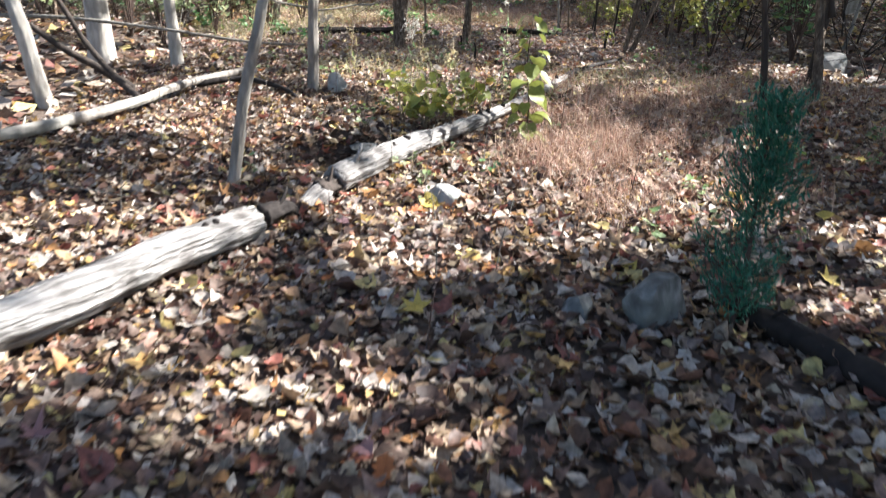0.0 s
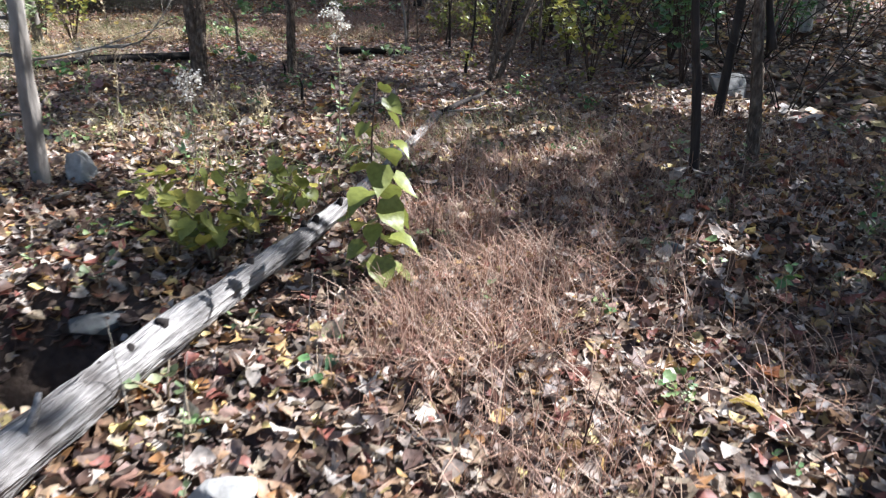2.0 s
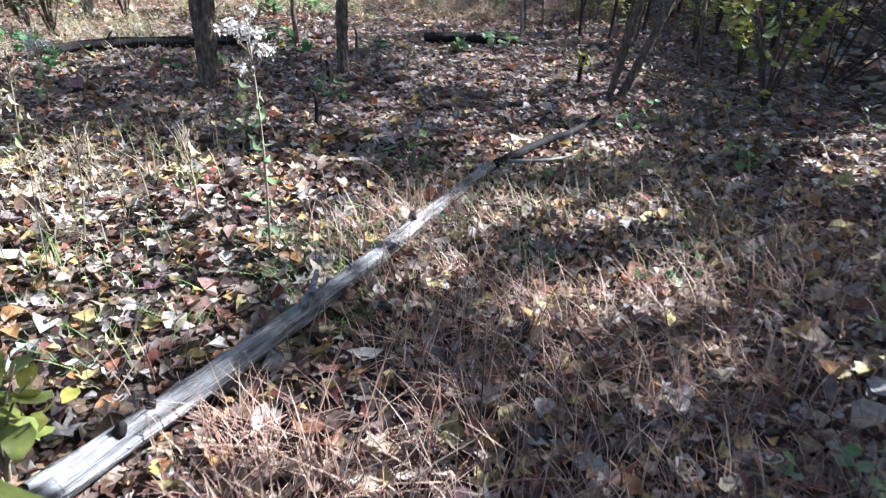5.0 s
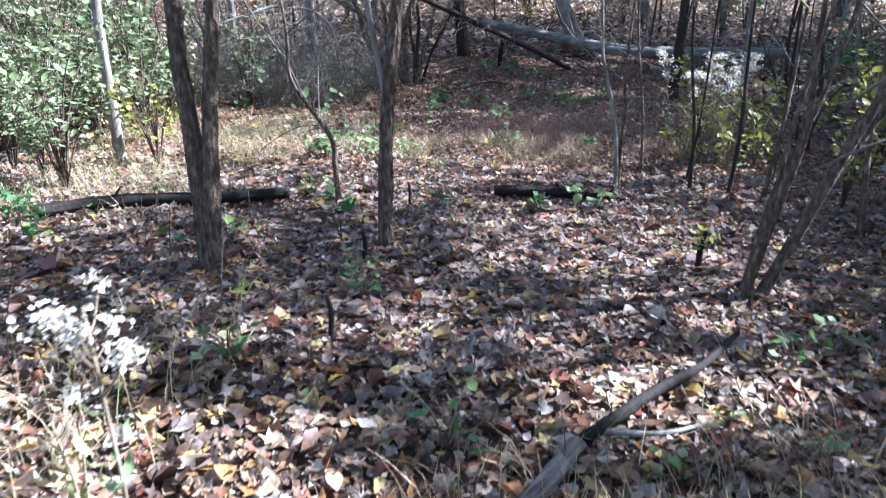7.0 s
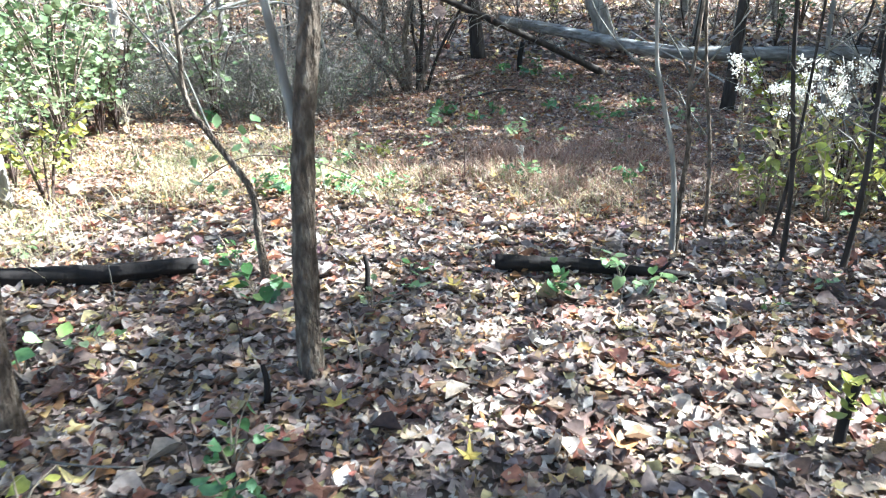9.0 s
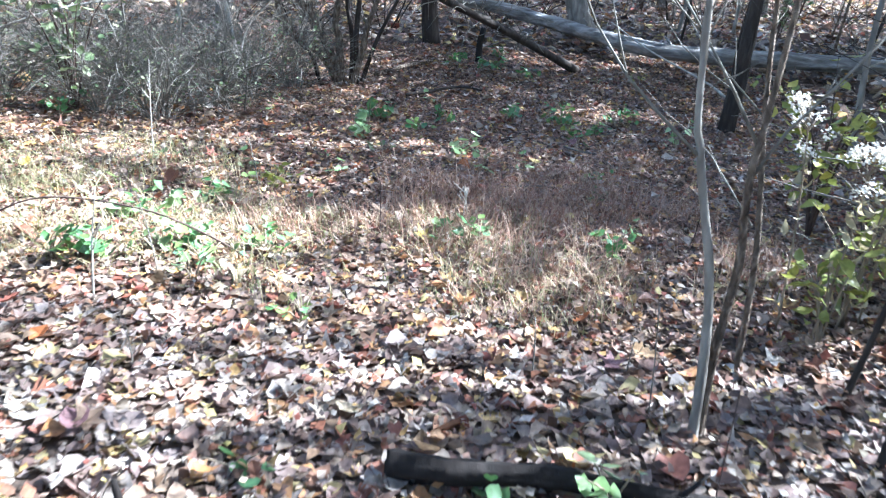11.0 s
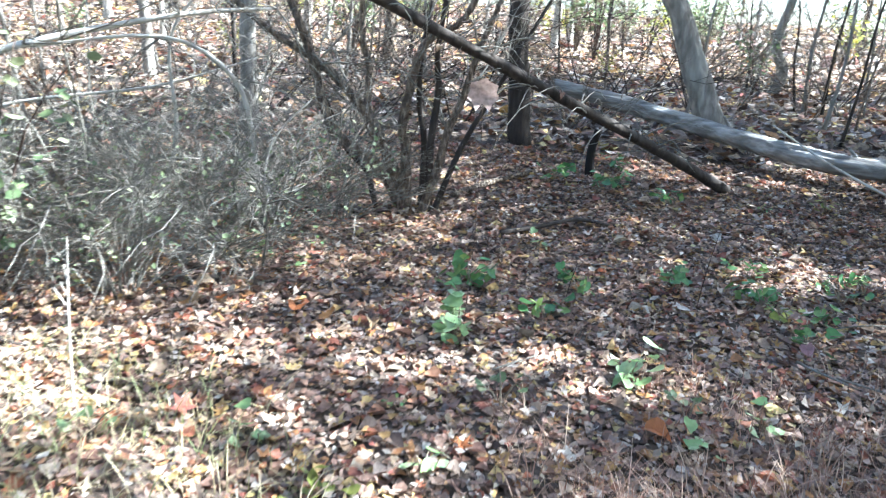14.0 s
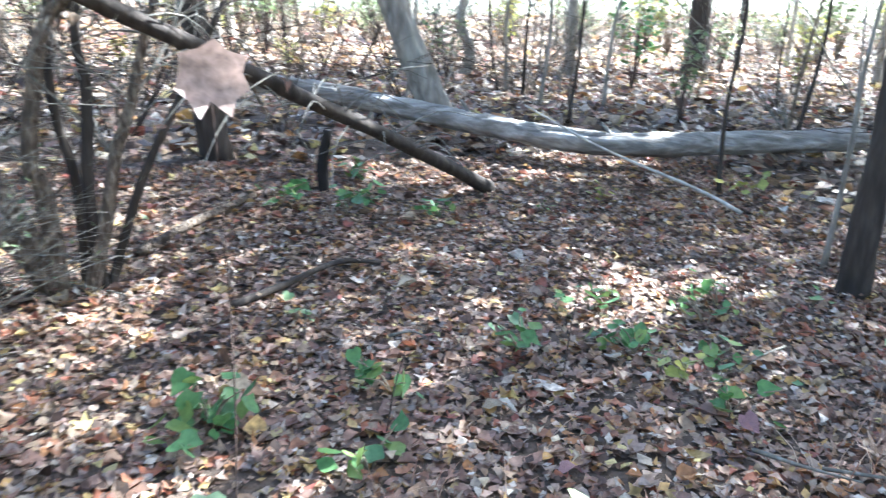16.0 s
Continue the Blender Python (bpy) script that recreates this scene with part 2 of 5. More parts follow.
def tube(geo, pts, r0, r1, seg=8, per=4, rough=0.08, flare=0.0, shaggy=0.0):
    """A tapered, slightly uneven round limb along a line."""
    line = smooth_line(pts, per)
    n = len(line)
    side = Vector((1, 0.13, 0.07))
    ridge = [1 + rnd.uniform(-rough, rough) for _ in range(seg)]
    v, f = [], []
    along = 0.0
    for i, p in enumerate(line):
        d = (line[min(i + 1, n - 1)] - line[max(i - 1, 0)]).normalized()
        if abs(d.dot(side.normalized())) > 0.9:
            side = Vector((0.1, 1, 0.2))
        a = (side - d * side.dot(d)).normalized()
        b = d.cross(a)
        u = i / (n - 1)
        along += (line[i] - line[max(i - 1, 0)]).length
        r = r0 + (r1 - r0) * u + flare * r0 * max(0, 1 - u * n / 3) ** 2
        for k in range(seg):
            w = 2 * math.pi * k / seg
            q = r * ridge[k] * (1 + rnd.uniform(-rough, rough) * 0.5)
            if shaggy:
                s = along / r0
                q *= 1 + shaggy * (noise.noise((math.cos(w) * 2.6, math.sin(w) * 2.6, s * 0.22)) + 0.7 * noise.noise((math.cos(w) * 6, math.sin(w) * 6, s * 0.7 + 9)))
            v.append(p + (a * math.cos(w) + b * math.sin(w)) * q)
    for i in range(n - 1):
        for k in range(seg):
            f.append((i * seg + k, i * seg + (k + 1) % seg, (i + 1) * seg + (k + 1) % seg, (i + 1) * seg + k))
    f.append(tuple(range(seg))[::-1])
    f.append(tuple(range((n - 1) * seg, n * seg)))
    geo.add(v, f)


def grow(geo, p, d, length, r, depth, seg=5, spread=0.6, sag=0.0, kids=3):
    """A branch that divides."""
    p, d = Vector(p), Vector(d).normalized()
    pts = [p]
    q = p.copy()
    for _ in range(3):
        d = (d + Vector((rnd.gauss(0, 0.16), rnd.gauss(0, 0.16), rnd.gauss(0, 0.12) - sag))).normalized()
        q = q + d * length / 3
        pts.append(q.copy())
    tube(geo, pts, r, r * 0.5, seg, 2 if depth > 1 else 1, 0.05)
    if depth > 0:
        for _ in range(kids):
            b = pts[rnd.choice((1, 2, 3))]
            e = (d + Vector((rnd.gauss(0, spread), rnd.gauss(0, spread), rnd.gauss(0.1, spread * 0.6)))).normalized()
            grow(geo, b, e, length * rnd.uniform(0.45, 0.75), r * 0.5, depth - 1, max(3, seg - 1), spread, sag, kids)


# leaf shapes: corners in a unit square, tip along +y, and triangles
def blade(curl, fold, wide=0.33):
    v = [(0, 0, 0), (-wide * .8, .28, 0), (wide * .8, .28, 0), (-wide, .55, 0), (wide, .55, 0), (0, 1, 0), (0, .28, 0), (0, .6, 0)]
    f = [(0, 6, 1), (0, 2, 6), (1, 6, 7), (1, 7, 3), (2, 4, 7), (2, 7, 6), (3, 7, 5), (4, 5, 7)]
    return bend(v, curl, fold), f


def bend(v, curl, fold):
    return [(x, y - 0.5, fold * abs(x) * 1.2 + curl * (y - 0.5) ** 2 * 1.6 + curl * 0.5 * x * (y - .4)) for x, y, z in v]


def heart(curl, fold):
    v = [(0, 0, 0), (-.25, -.06, 0), (.25, -.06, 0), (-.43, .2, 0), (.43, .2, 0), (-.36, .5, 0), (.36, .5, 0), (-.15, .8, 0), (.15, .8, 0), (0, 1.08, 0), (0, .3, 0), (0, .65, 0)]
    f = [(0, 10, 1), (0, 2, 10), (1, 10, 3), (2, 4, 10), (3, 10, 5), (4, 6, 10), (5, 10, 11), (6, 11, 10), (5, 11, 7), (6, 8, 11), (7, 11, 9), (8, 9, 11)]
    return bend(v, curl, fold), f


def maple(curl, fold, lobes=5, depth=0.45):
    v, f = [(0, 0.38, 0)], []
    n = lobes * 2
    for k in range(n):
        w = -math.pi / 2 + 2 * math.pi * (k + 0.5) / n
        r = 0.56 * (1 if k % 2 else depth) * (1.0 if k != 0 else 0.7)
        v.append((math.cos(w) * r, 0.45 + math.sin(w) * r, 0))
    for k in range(n):
        f.append((0, 1 + k, 1 + (k + 1) % n))
    return bend(v, curl, fold), f


def oak(curl, fold):
    w = [.06, .17, .10, .27, .16, .33, .20, .24, .10]
    left = [(-a, i / 9 + 0.05, 0) for i, a in enumerate(w)]
    right = [(a, i / 9 + 0.05, 0) for i, a in enumerate(w)]
    mid = [(0, i / 9 + 0.05, 0) for i in range(9)]
    v = left + mid + right + [(0, 1.0, 0)]
    f = []
    for i in range(8):
        f += [(i, 9 + i, 10 + i), (i, 10 + i, i + 1), (9 + i, 18 + i, 19 + i), (9 + i, 19 + i, 10 + i)]
    f += [(8, 17, 27), (17, 26, 27)]
    return bend(v, curl, fold), f


def rhomb(curl, fold):
    return bend([(0, 0, 0), (-.33, .5, 0), (.33, .5, 0), (0, 1, 0)], curl, fold), [(0, 2, 1), (1, 2, 3)]


def scatter(shapes, pick, pos, yaw, pitch, roll, size):
    """Arrays of corners and triangles for many leaves at once."""
    vs, ts, base = [], [], 0
    for s, (v, f) in enumerate(shapes):
        i = np.nonzero(pick == s)[0]
        if not len(i):
            continue
        v, f = np.array(v, float), np.array(f, int)
        cy, sy, cp, sp, cr, sr = np.cos(yaw[i]), np.sin(yaw[i]), np.cos(pitch[i]), np.sin(pitch[i]), np.cos(roll[i]), np.sin(roll[i])
        x, y, z = (v[None, :, k] * size[i, None] for k in range(3))
        x, z = x * cr[:, None] + z * sr[:, None], -x * sr[:, None] + z * cr[:, None]
        y, z = y * cp[:, None] - z * sp[:, None], y * sp[:, None] + z * cp[:, None]
        x, y = x * cy[:, None] - y * sy[:, None], x * sy[:, None] + y * cy[:, None]
        p = np.stack([x, y, z], -1) + pos[i, None]
        vs.append(p.reshape(-1, 3))
        ts.append((f[None] + (np.arange(len(i)) * len(v))[:, None, None]).reshape(-1, 3) + base)
        base += len(i) * len(v)
    return np.concatenate(vs), np.concatenate(ts)


def leaves_at(name, points, size, material, parent, shapes, label="", droop=0.5, spread=0.7):
    """Leaves hung at given points, as one part."""
    n = len(points)
    v, t = scatter(shapes, rng.integers(0, len(shapes), n), np.array(points, float), rng.uniform(0, 6.28, n),
                   rng.normal(-droop, spread * 0.5, n), rng.normal(0, spread * 0.5, n), size * rng.uniform(0.6, 1.25, n))
    return tagged(make_tris(name, v, t, material, parent, label), kind="stuff")


def thing(name, x, y, label, category, group="", kind="", z=None):
    ob = new(name)
    ob.location = (x, y, gz(x, y) if z is None else z)
    ob.empty_display_size = 0.1
    return tagged(ob, label, category, group, kind)


# ---------------------------------------------------------------- the ground
def axis(lo, hi, fine_lo, fine_hi, fine, coarse):
    a = list(np.arange(fine_lo, fine_hi, fine))
    step, p = fine, fine_hi
    while p < hi:
        a.append(p)
        step = min(step * 1.25, coarse)
        p += step
    a.append(hi)
    step, p = fine, fine_lo
    while p > lo:
        step = min(step * 1.25, coarse)
        p -= step
        a.insert(0, max(p, lo))
    return np.array(a)


gx, gy = axis(-900, 900, -4, 7, 0.07, 90), axis(-900, 900, 0, 21, 0.07, 90)
X, Y = np.meshgrid(gx, gy)
V = np.stack([X, Y, height(X, Y)], -1).reshape(-1, 3)
nx, ny = len(gx), len(gy)
i0 = (np.arange(ny - 1)[:, None] * nx + np.arange(nx - 1)[None]).ravel()
TR = np.concatenate([np.stack([i0, i0 + 1, i0 + nx + 1], -1), np.stack([i0, i0 + nx + 1, i0 + nx], -1)])
ground = tagged(make_tris("ground", V, TR, M_SOIL), "dark forest soil under fallen autumn leaves", "ground", kind="structure")

# fallen leaves, past counting
SHAPES = [blade(.5, .2), blade(-.4, .5), blade(.9, -.3, .26), blade(.2, .8, .4), blade(-.9, .1, .3),
          maple(.6, .3), maple(-.5, .5), oak(.5, .5), oak(-.5, .2), heart(.4, .4)]
FAR = [rhomb(.5, .4), rhomb(-.5, .2)]


def litter(name, x0, x1, y0, y1, per_m2, size, shapes, weights, lift, hole=None, material=M_LITTER, curl=1.0):
    n = int((x1 - x0) * (y1 - y0) * per_m2)
    x, y = rng.uniform(x0, x1, n), rng.uniform(y0, y1, n)
    keep = (x + 0.45) ** 2 + (y - 4.95) ** 2 > 0.048
    if hole:
        keep &= ~((x > hole[0]) & (x < hole[1]) & (y > hole[2]) & (y < hole[3]))
    x, y = x[keep], y[keep]
    n = len(x)
    pos = np.stack([x, y, height(x, y) + lift * (0.2 + rng.random(n) ** 1.5)], -1)
    pick = rng.choice(len(shapes), n, p=np.array(weights) / sum(weights))
    flat = rng.random(n) < 0.7
    pitch = rng.normal(0, np.where(flat, 0.22, 0.6) * curl)
    roll = rng.normal(0, np.where(flat, 0.25, 0.7) * curl)
    v, t = scatter(shapes, pick, pos, rng.uniform(0, 6.28, n), pitch, roll, size * np.clip(rng.lognormal(0, 0.32, n), 0.45, 1.9))
    return tagged(make_tris(name, v, t, material), "brown, tan and grey fallen leaves covering the forest floor", "leaf litter", kind="stuff")


litter("leaf_litter", -2.8, 5.0, 0.4, 8.8, 760, 0.066, SHAPES, (5, 5, 3, 3, 3, 2.2, 2.2, .5, .5, 1.0), 0.035)
litter("leaf_litter", -2.8, 5.0, 8.8, 12.4, 720, 0.066, SHAPES, (5, 5, 3, 3, 3, 2.2, 2.2, .5, .5, 1.0), 0.014, None, M_LITTERPALE, 0.45)
litter("leaf_litter", -2.8, 5.0, 8.8, 20.0, 60, 0.064, SHAPES, (5, 5, 3, 3, 3, 2.2, 2.2, .5, .5, 1.0), 0.022, None, M_LITTER, 0.6)
litter("leaf_litter", -2.8, 5.0, 12.4, 20.0, 760, 0.05, SHAPES, (5, 5, 3, 3, 3, 1.8, 1.8, .4, .4, .8), 0.018, None, M_LITTERRUSSET, 0.5)
litter("leaf_litter", -14, 18, -3, 34, 130, 0.13, FAR, (1, 1), 0.04, (-2.8, 5.0, 0.4, 20.0))
litter("leaf_litter", -45, 55, 34, 80, 14, 0.4, FAR, (1, 1), 0.06)
litter("leaf_fragments", -2.7, 4.8, 8.8, 19.5, 520, 0.042, FAR, (1, 1), 0.006, None, M_LITTERPALE, 0.3)
litter("leaf_fragments", -2.6, 4.6, 0.6, 19.0, 330, 0.034, FAR, (1, 1), 0.05)

# ---------------------------------------------------------------- trees
# crown gaps put in to place sun patches on the ground: x, y, half widths
GAPS = [(0.9, 4.3, 1.2, 0.95), (-0.35, 3.75, 0.5, 0.35), (-1.8, 3.4, 0.8, 0.5), (-0.65, 2.0, 0.4, 0.3), (-2.2, 6.2, 1.5, 1.0), (0.3, 6.95, 0.65, 0.55), (0.9, 7.3, 0.6, 0.45), (1.3, 9.2, 0.9, 0.25), (2.8, 17.3, 0.55, 0.25), (1.3, 5.0, 0.5, 0.35),
        (-0.2, 7.7, 0.95, 0.7), (0.4, 8.15, 0.7, 0.25), (1.6, 13.35, 1.6, 0.4), (-0.4, 13.3, 1.3, 0.4), (0.7, 12.7, 1.0, 0.45), (-2.6, 13.3, 1.0, 0.3),
        (1.3, 15.5, 0.9, 0.2), (2.6, 10.3, 0.5, 0.3), (2.0, 10.2, 0.5, 0.25), (4.6, 8.4, 0.8, 0.6), (-2.7, 9.3, 0.6, 0.5), (1.2, 11.9, 0.9, 0.3), (3.5, 12.7, 0.6, 0.45), (1.0, 12.2, 1.2, 0.3), (1.2, 7.1, 0.5, 0.25), (2.3, 3.5, 0.5, 0.3), (2.4, 5.2, 0.2, 0.15), (-0.3, 2.0, 0.42, 0.28), (1.9, 2.7, 0.4, 0.25), (2.6, 13.4, 0.9, 0.45), (2.2, 12.6, 0.9, 0.35), (3.0, 10.6, 0.7, 0.5), (3.3, 11.8, 0.6, 0.4), (2.2, 10.8, 0.8, 0.4), (1.2, 11.6, 1.3, 0.35), (2.1, 7.7, 0.5, 0.25), (2.5, 8.7, 0.6, 0.3), (2.3, 6.9, 0.4, 0.2), (-1.2, 5.6, 0.7, 0.4), (-1.45, 2.7, 0.7, 0.45), (2.6, 9.6, 0.6, 0.3), (0.5, 5.1, 0.5, 0.3), (-0.2, 3.15, 0.4, 0.25), (0.9, 5.9, 0.6, 0.3), (2.7, 12.2, 0.5, 0.3), (2.4, 11.2, 0.5, 0.3), (2.6, 19.6, 1.2, 0.4)]


def shade(x, y):
    """Share of crown leaves kept, set by hand to place shade on this ground."""
    d = np.where(y < 8.6, np.where(x > 1.8, 0.87, 0.94), np.where(y < 11.4, np.where(x < 1.6, 0.96, 0.82), np.where(y < 14, np.where(x < -0.9, 0.92, 0.80), 0.93)))
    d = np.where((y > 22.5) | (x < -6), 0.45, d)
    wx, wy = x + 0.12 * np.sin(3.1 * y), y + 0.10 * np.sin(3.7 * x)
    for cx, cy, rx, ry in GAPS:
        q = ((wx - cx) / rx) ** 2 + ((wy - cy) / ry) ** 2
        d = np.where(q < 1.0, np.minimum(d, 0.03 if cy < 9 or (cx < 0 and cy < 13.6) else 0.26), np.where(q < 1.5, np.minimum(d, 0.35), d))
    return d


def crown(parent, low, high, reach, count, size=0.17, lean=(0, 0)):
    """Leaves of a crown, between two heights over the tree's foot, thinned by shade()."""
    ox, oy, oz = parent.location
    w, rr = rng.uniform(0, 6.28, count), reach * np.sqrt(rng.random(count))
    z = low + (high - low) * rng.beta(1.6, 1.8, count)
    rr = rr * (0.35 + 0.65 * np.sin(np.pi * np.clip((z - low) / (high - low), 0.08, 0.95)))
    p = np.stack([np.cos(w) * rr + lean[0] * z, np.sin(w) * rr + lean[1] * z, z], -1)
    p += 0.25 * np.sin(p[:, [1, 2, 0]] * 2.3)
    sx = p[:, 0] + ox - (p[:, 2] + oz) * SUN.x / SUN.z
    sy = p[:, 1] + oy - (p[:, 2] + oz) * SUN.y / SUN.z
    p = p[rng.random(count) < shade(sx, sy)]
    n = len(p)
    v, t = scatter([rhomb(.5, .3), rhomb(-.4, .5)], rng.integers(0, 2, n), p, rng.uniform(0, 6.28, n), rng.normal(-.4, .5, n), rng.normal(0, .5, n), size * rng.uniform(.7, 1.3, n))
    return tagged(make_tris("crown", v, t, M_CANOPY, parent, "thin autumn foliage of yellow and green leaves, gapped to set sun patches"), kind="stuff")


def trunk_part(parent, pts, r0, r1, material, name="trunk", seg=16, per=6, rough=0.11, flare=0.35, label="", shaggy=0.0):
    g = Geo()
    tube(g, pts, r0, r1, seg, per, rough, flare, shaggy)
    return make(name, g.v, g.f, material, parent, label)


def limbs(parent, foot, top, r, count, material, reach=2.0):
    foot, top = Vector(foot), Vector(top)
    for _ in range(count):
        g = Geo()
        u = rnd.uniform(0.0, 0.9)
        w = rnd.uniform(0, 6.28)
        grow(g, foot.lerp(top, u), (math.cos(w), math.sin(w), 0.7), reach * rnd.uniform(.6, 1.1), r * (1 - 0.6 * u) * 0.4, 1, 5, 0.5)
        make("limb", g.v, g.f, material, parent)


def tree(x, y, r, tall, label, material, bends=(), crown_n=2600, reach=3.0, group="woodland trees", lean=(0, 0), low=5.0, nlimb=4):
    t = thing("tree", x, y, label, "tree", group)
    pts = [(0, 0, -0.15), *bends] if bends else [(0, 0, -0.15), (lean[0] * 1.2 + rnd.uniform(-.03, .03), lean[1] * 1.2, 1.2), (lean[0] * 3, lean[1] * 3, 3)]
    last = Vector(pts[-1])
    top = Vector((last.x + lean[0] * (tall - last.z) + rnd.uniform(-.4, .4), last.y + lean[1] * (tall - last.z) + rnd.uniform(-.4, .4), tall))
    pts = pts + [tuple(last.lerp(top, .5) + Vector((rnd.uniform(-.15, .15), rnd.uniform(-.15, .15), 0))), tuple(top)]
    if bends:
        trunk_part(t, pts, r, r * 0.3, material, seg=26, per=14, rough=0.05, shaggy=0.22)
    else:
        trunk_part(t, pts, r, r * 0.3, material)
    limbs(t, last.lerp(top, .35), top, r, nlimb, material)
    if crown_n:
        crown(t, low, tall + 1.5, reach, crown_n, lean=lean)
    return t


# trees beside the path, named by what shows of them
t = tree(-1.12, 4.29, 0.036, 6, "slim leaning young tree, grey-brown bark, pale on one side", M_BARKGREY, ((0.12, 0, 0.5), (0.26, 0.02, 1.05), (0.5, 0.05, 2.2)), 900, 1.6)
t = tree(-0.86, 6.9, 0.052, 8, "straight young tree with shaggy grey bark", M_BARKGREY, ((0.02, 0, 0.6), (0.05, 0, 1.4), (0.03, 0.1, 3)), 1200, 2.0)
for w, z, q in ((2.9, .75, .9), (0.3, .72, .65), (3.4, .95, .8)):
    g = Geo()
    grow(g, (0, 0, z), (math.cos(w), math.sin(w) * .4, .08), q, 0.011, 1, 5, 0.4)
    make("dead_branch", g.v, g.f, M_TWIG, t, "bare pale dead branch")
tree(-2.35, 8.05, 0.065, 9, "pale grey slender tree trunk among dry leaves", M_BARKPALE, (), 1200, 2.2)
tree(-3.15, 8.2, 0.13, 12, "stout pale grey tree trunk with smooth bark", M_BARKPALE, (), 2000, 3.0)
tree(-2.95, 6.29, 0.07, 8, "pale trunk leaning to one side", M_BARKPALE, ((-.06, 0, .4), (-.13, 0, .85), (-.4, 0.1, 2)), 1000, 2.0)
t = tree(3.06, 6.2, 0.032, 7, "thin dark sapling, upright in brown grass", M_BARKDARK, ((-.1, 0, .5), (-.23, 0, 1.1), (-.45, .05, 2.5)), 800, 1.6)
t = tree(3.66, 6.42, 0.047, 8, "dark slender forked trunk, lit along one edge", M_BARK, ((-.1, 0, .5), (-.22, 0, 1.1), (-.35, .05, 2.5)), 1000, 2.0)
trunk_part(t, [(-.05, 0, .75), (-.16, .02, 1.2), (-.3, .1, 2.4)], 0.028, 0.012, M_BARKDARK, "limb", 8)
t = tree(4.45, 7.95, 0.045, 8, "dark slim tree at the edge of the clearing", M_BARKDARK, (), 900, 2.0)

# double trunk by the path
t = tree(-0.03, 9.85, 0.064, 11, "double-trunked tree with furrowed brown bark", M_BARK, ((-.01, .02, .4), (-.045, .04, .85), (-.085, .08, 1.4), (-.15, .25, 3.5)), 2200, 2.8)
trunk_part(t, [(.035, 0, -.1), (.045, 0, .3), (.06, .01, .58), (.085, .03, .95), (.13, .06, 1.4), (.32, .15, 3), (.65, .3, 6)], 0.052, 0.026, M_BARK, "second_trunk", 26, 14, 0.05, shaggy=0.2)
g = Geo()
grow(g, (0.12, 0, 1.0), (-.3, .2, .5), 0.5, 0.010, 1, 5, .4)
make("twig", g.v, g.f, M_TWIG, t)
# single trunk with a thin fork
t = tree(0.905, 10.38, 0.051, 9, "slim upright tree with a thin side fork, grey-brown bark", M_BARK, ((0.0, 0, .4), (0.03, 0, .95), (0.1, 0, 1.6), (.2, .1, 3.2)), 1600, 2.4)
trunk_part(t, [(.02, 0, .88), (-.04, 0, 1.2), (-.12, 0, 1.7), (-.3, .1, 3)], 0.022, 0.010, M_BARKGREY, "limb", 8, flare=0)
# curved understory stem
t = thing("sapling", 0.40, 11.25, "bent bare sapling with a crooked dark stem", "sapling")
trunk_part(t, [(0, 0, -.05), (-.02, 0, .25), (-.04, 0, .48), (-.2, 0, .72), (-.32, 0, .93), (-.33, 0, 1.3), (-.5, .1, 2.2)], .024, .008, M_BARK, "trunk", 8)
for q in ((-.2, 0, .72), (-.32, 0, .93), (-.33, 0, 1.2)):
    g = Geo()
    grow(g, q, (rnd.uniform(-1, 1), rnd.uniform(-.3, .3), .8), .6, .007, 1, 5)
    make("twig", g.v, g.f, M_TWIG, t)
leaves_at("foliage", [(rnd.uniform(-.3, .15), rnd.uniform(-.2, .2), rnd.uniform(.45, .85)) for _ in range(22)], .07, M_PALE, t, [blade(.3, .2, .3)])

# multi-stemmed tree leaning out
t = thing("multi_stemmed_tree", 2.92, 9.74, "clump of grey stems leaning out from one foot", "tree")
for pts, r in (([(0.02, 0, -.1), (.2, 0, .36), (.44, 0.02, .95), (.66, .05, 1.35), (1.3, .1, 2.4), (2.2, .2, 4.2)], .032),
               ([(.05, .06, -.1), (.25, .06, .4), (.52, .08, .95), (.95, .1, 1.6), (1.9, .2, 3.2)], .026),
               ([(-.03, .02, -.1), (.08, .02, .45), (.16, 0, .9), (.15, 0, 1.5), (.3, .1, 3.4)], .025),
               ([(-.05, -.05, -.1), (.03, -.05, .5), (.12, -.05, 1.2), (.4, 0, 2.6)], .018),
               ([(.0, .1, -.1), (.10, .15, .5), (.33, .2, 1.2), (.6, .3, 2.6)], .02)):
    trunk_part(t, pts, r, r * .4, M_BARK, "stem", 10, 4, .07, .2)
for z in (.7, 1.0, 1.3):
    g = Geo()
    grow(g, (.12 + z * .2, .02, z), (.5, -.3, .5), .7, .008, 2, 4)
    make("twig", g.v, g.f, M_TWIG, t)
crown(t, 3.0, 6.0, 2.0, 900)

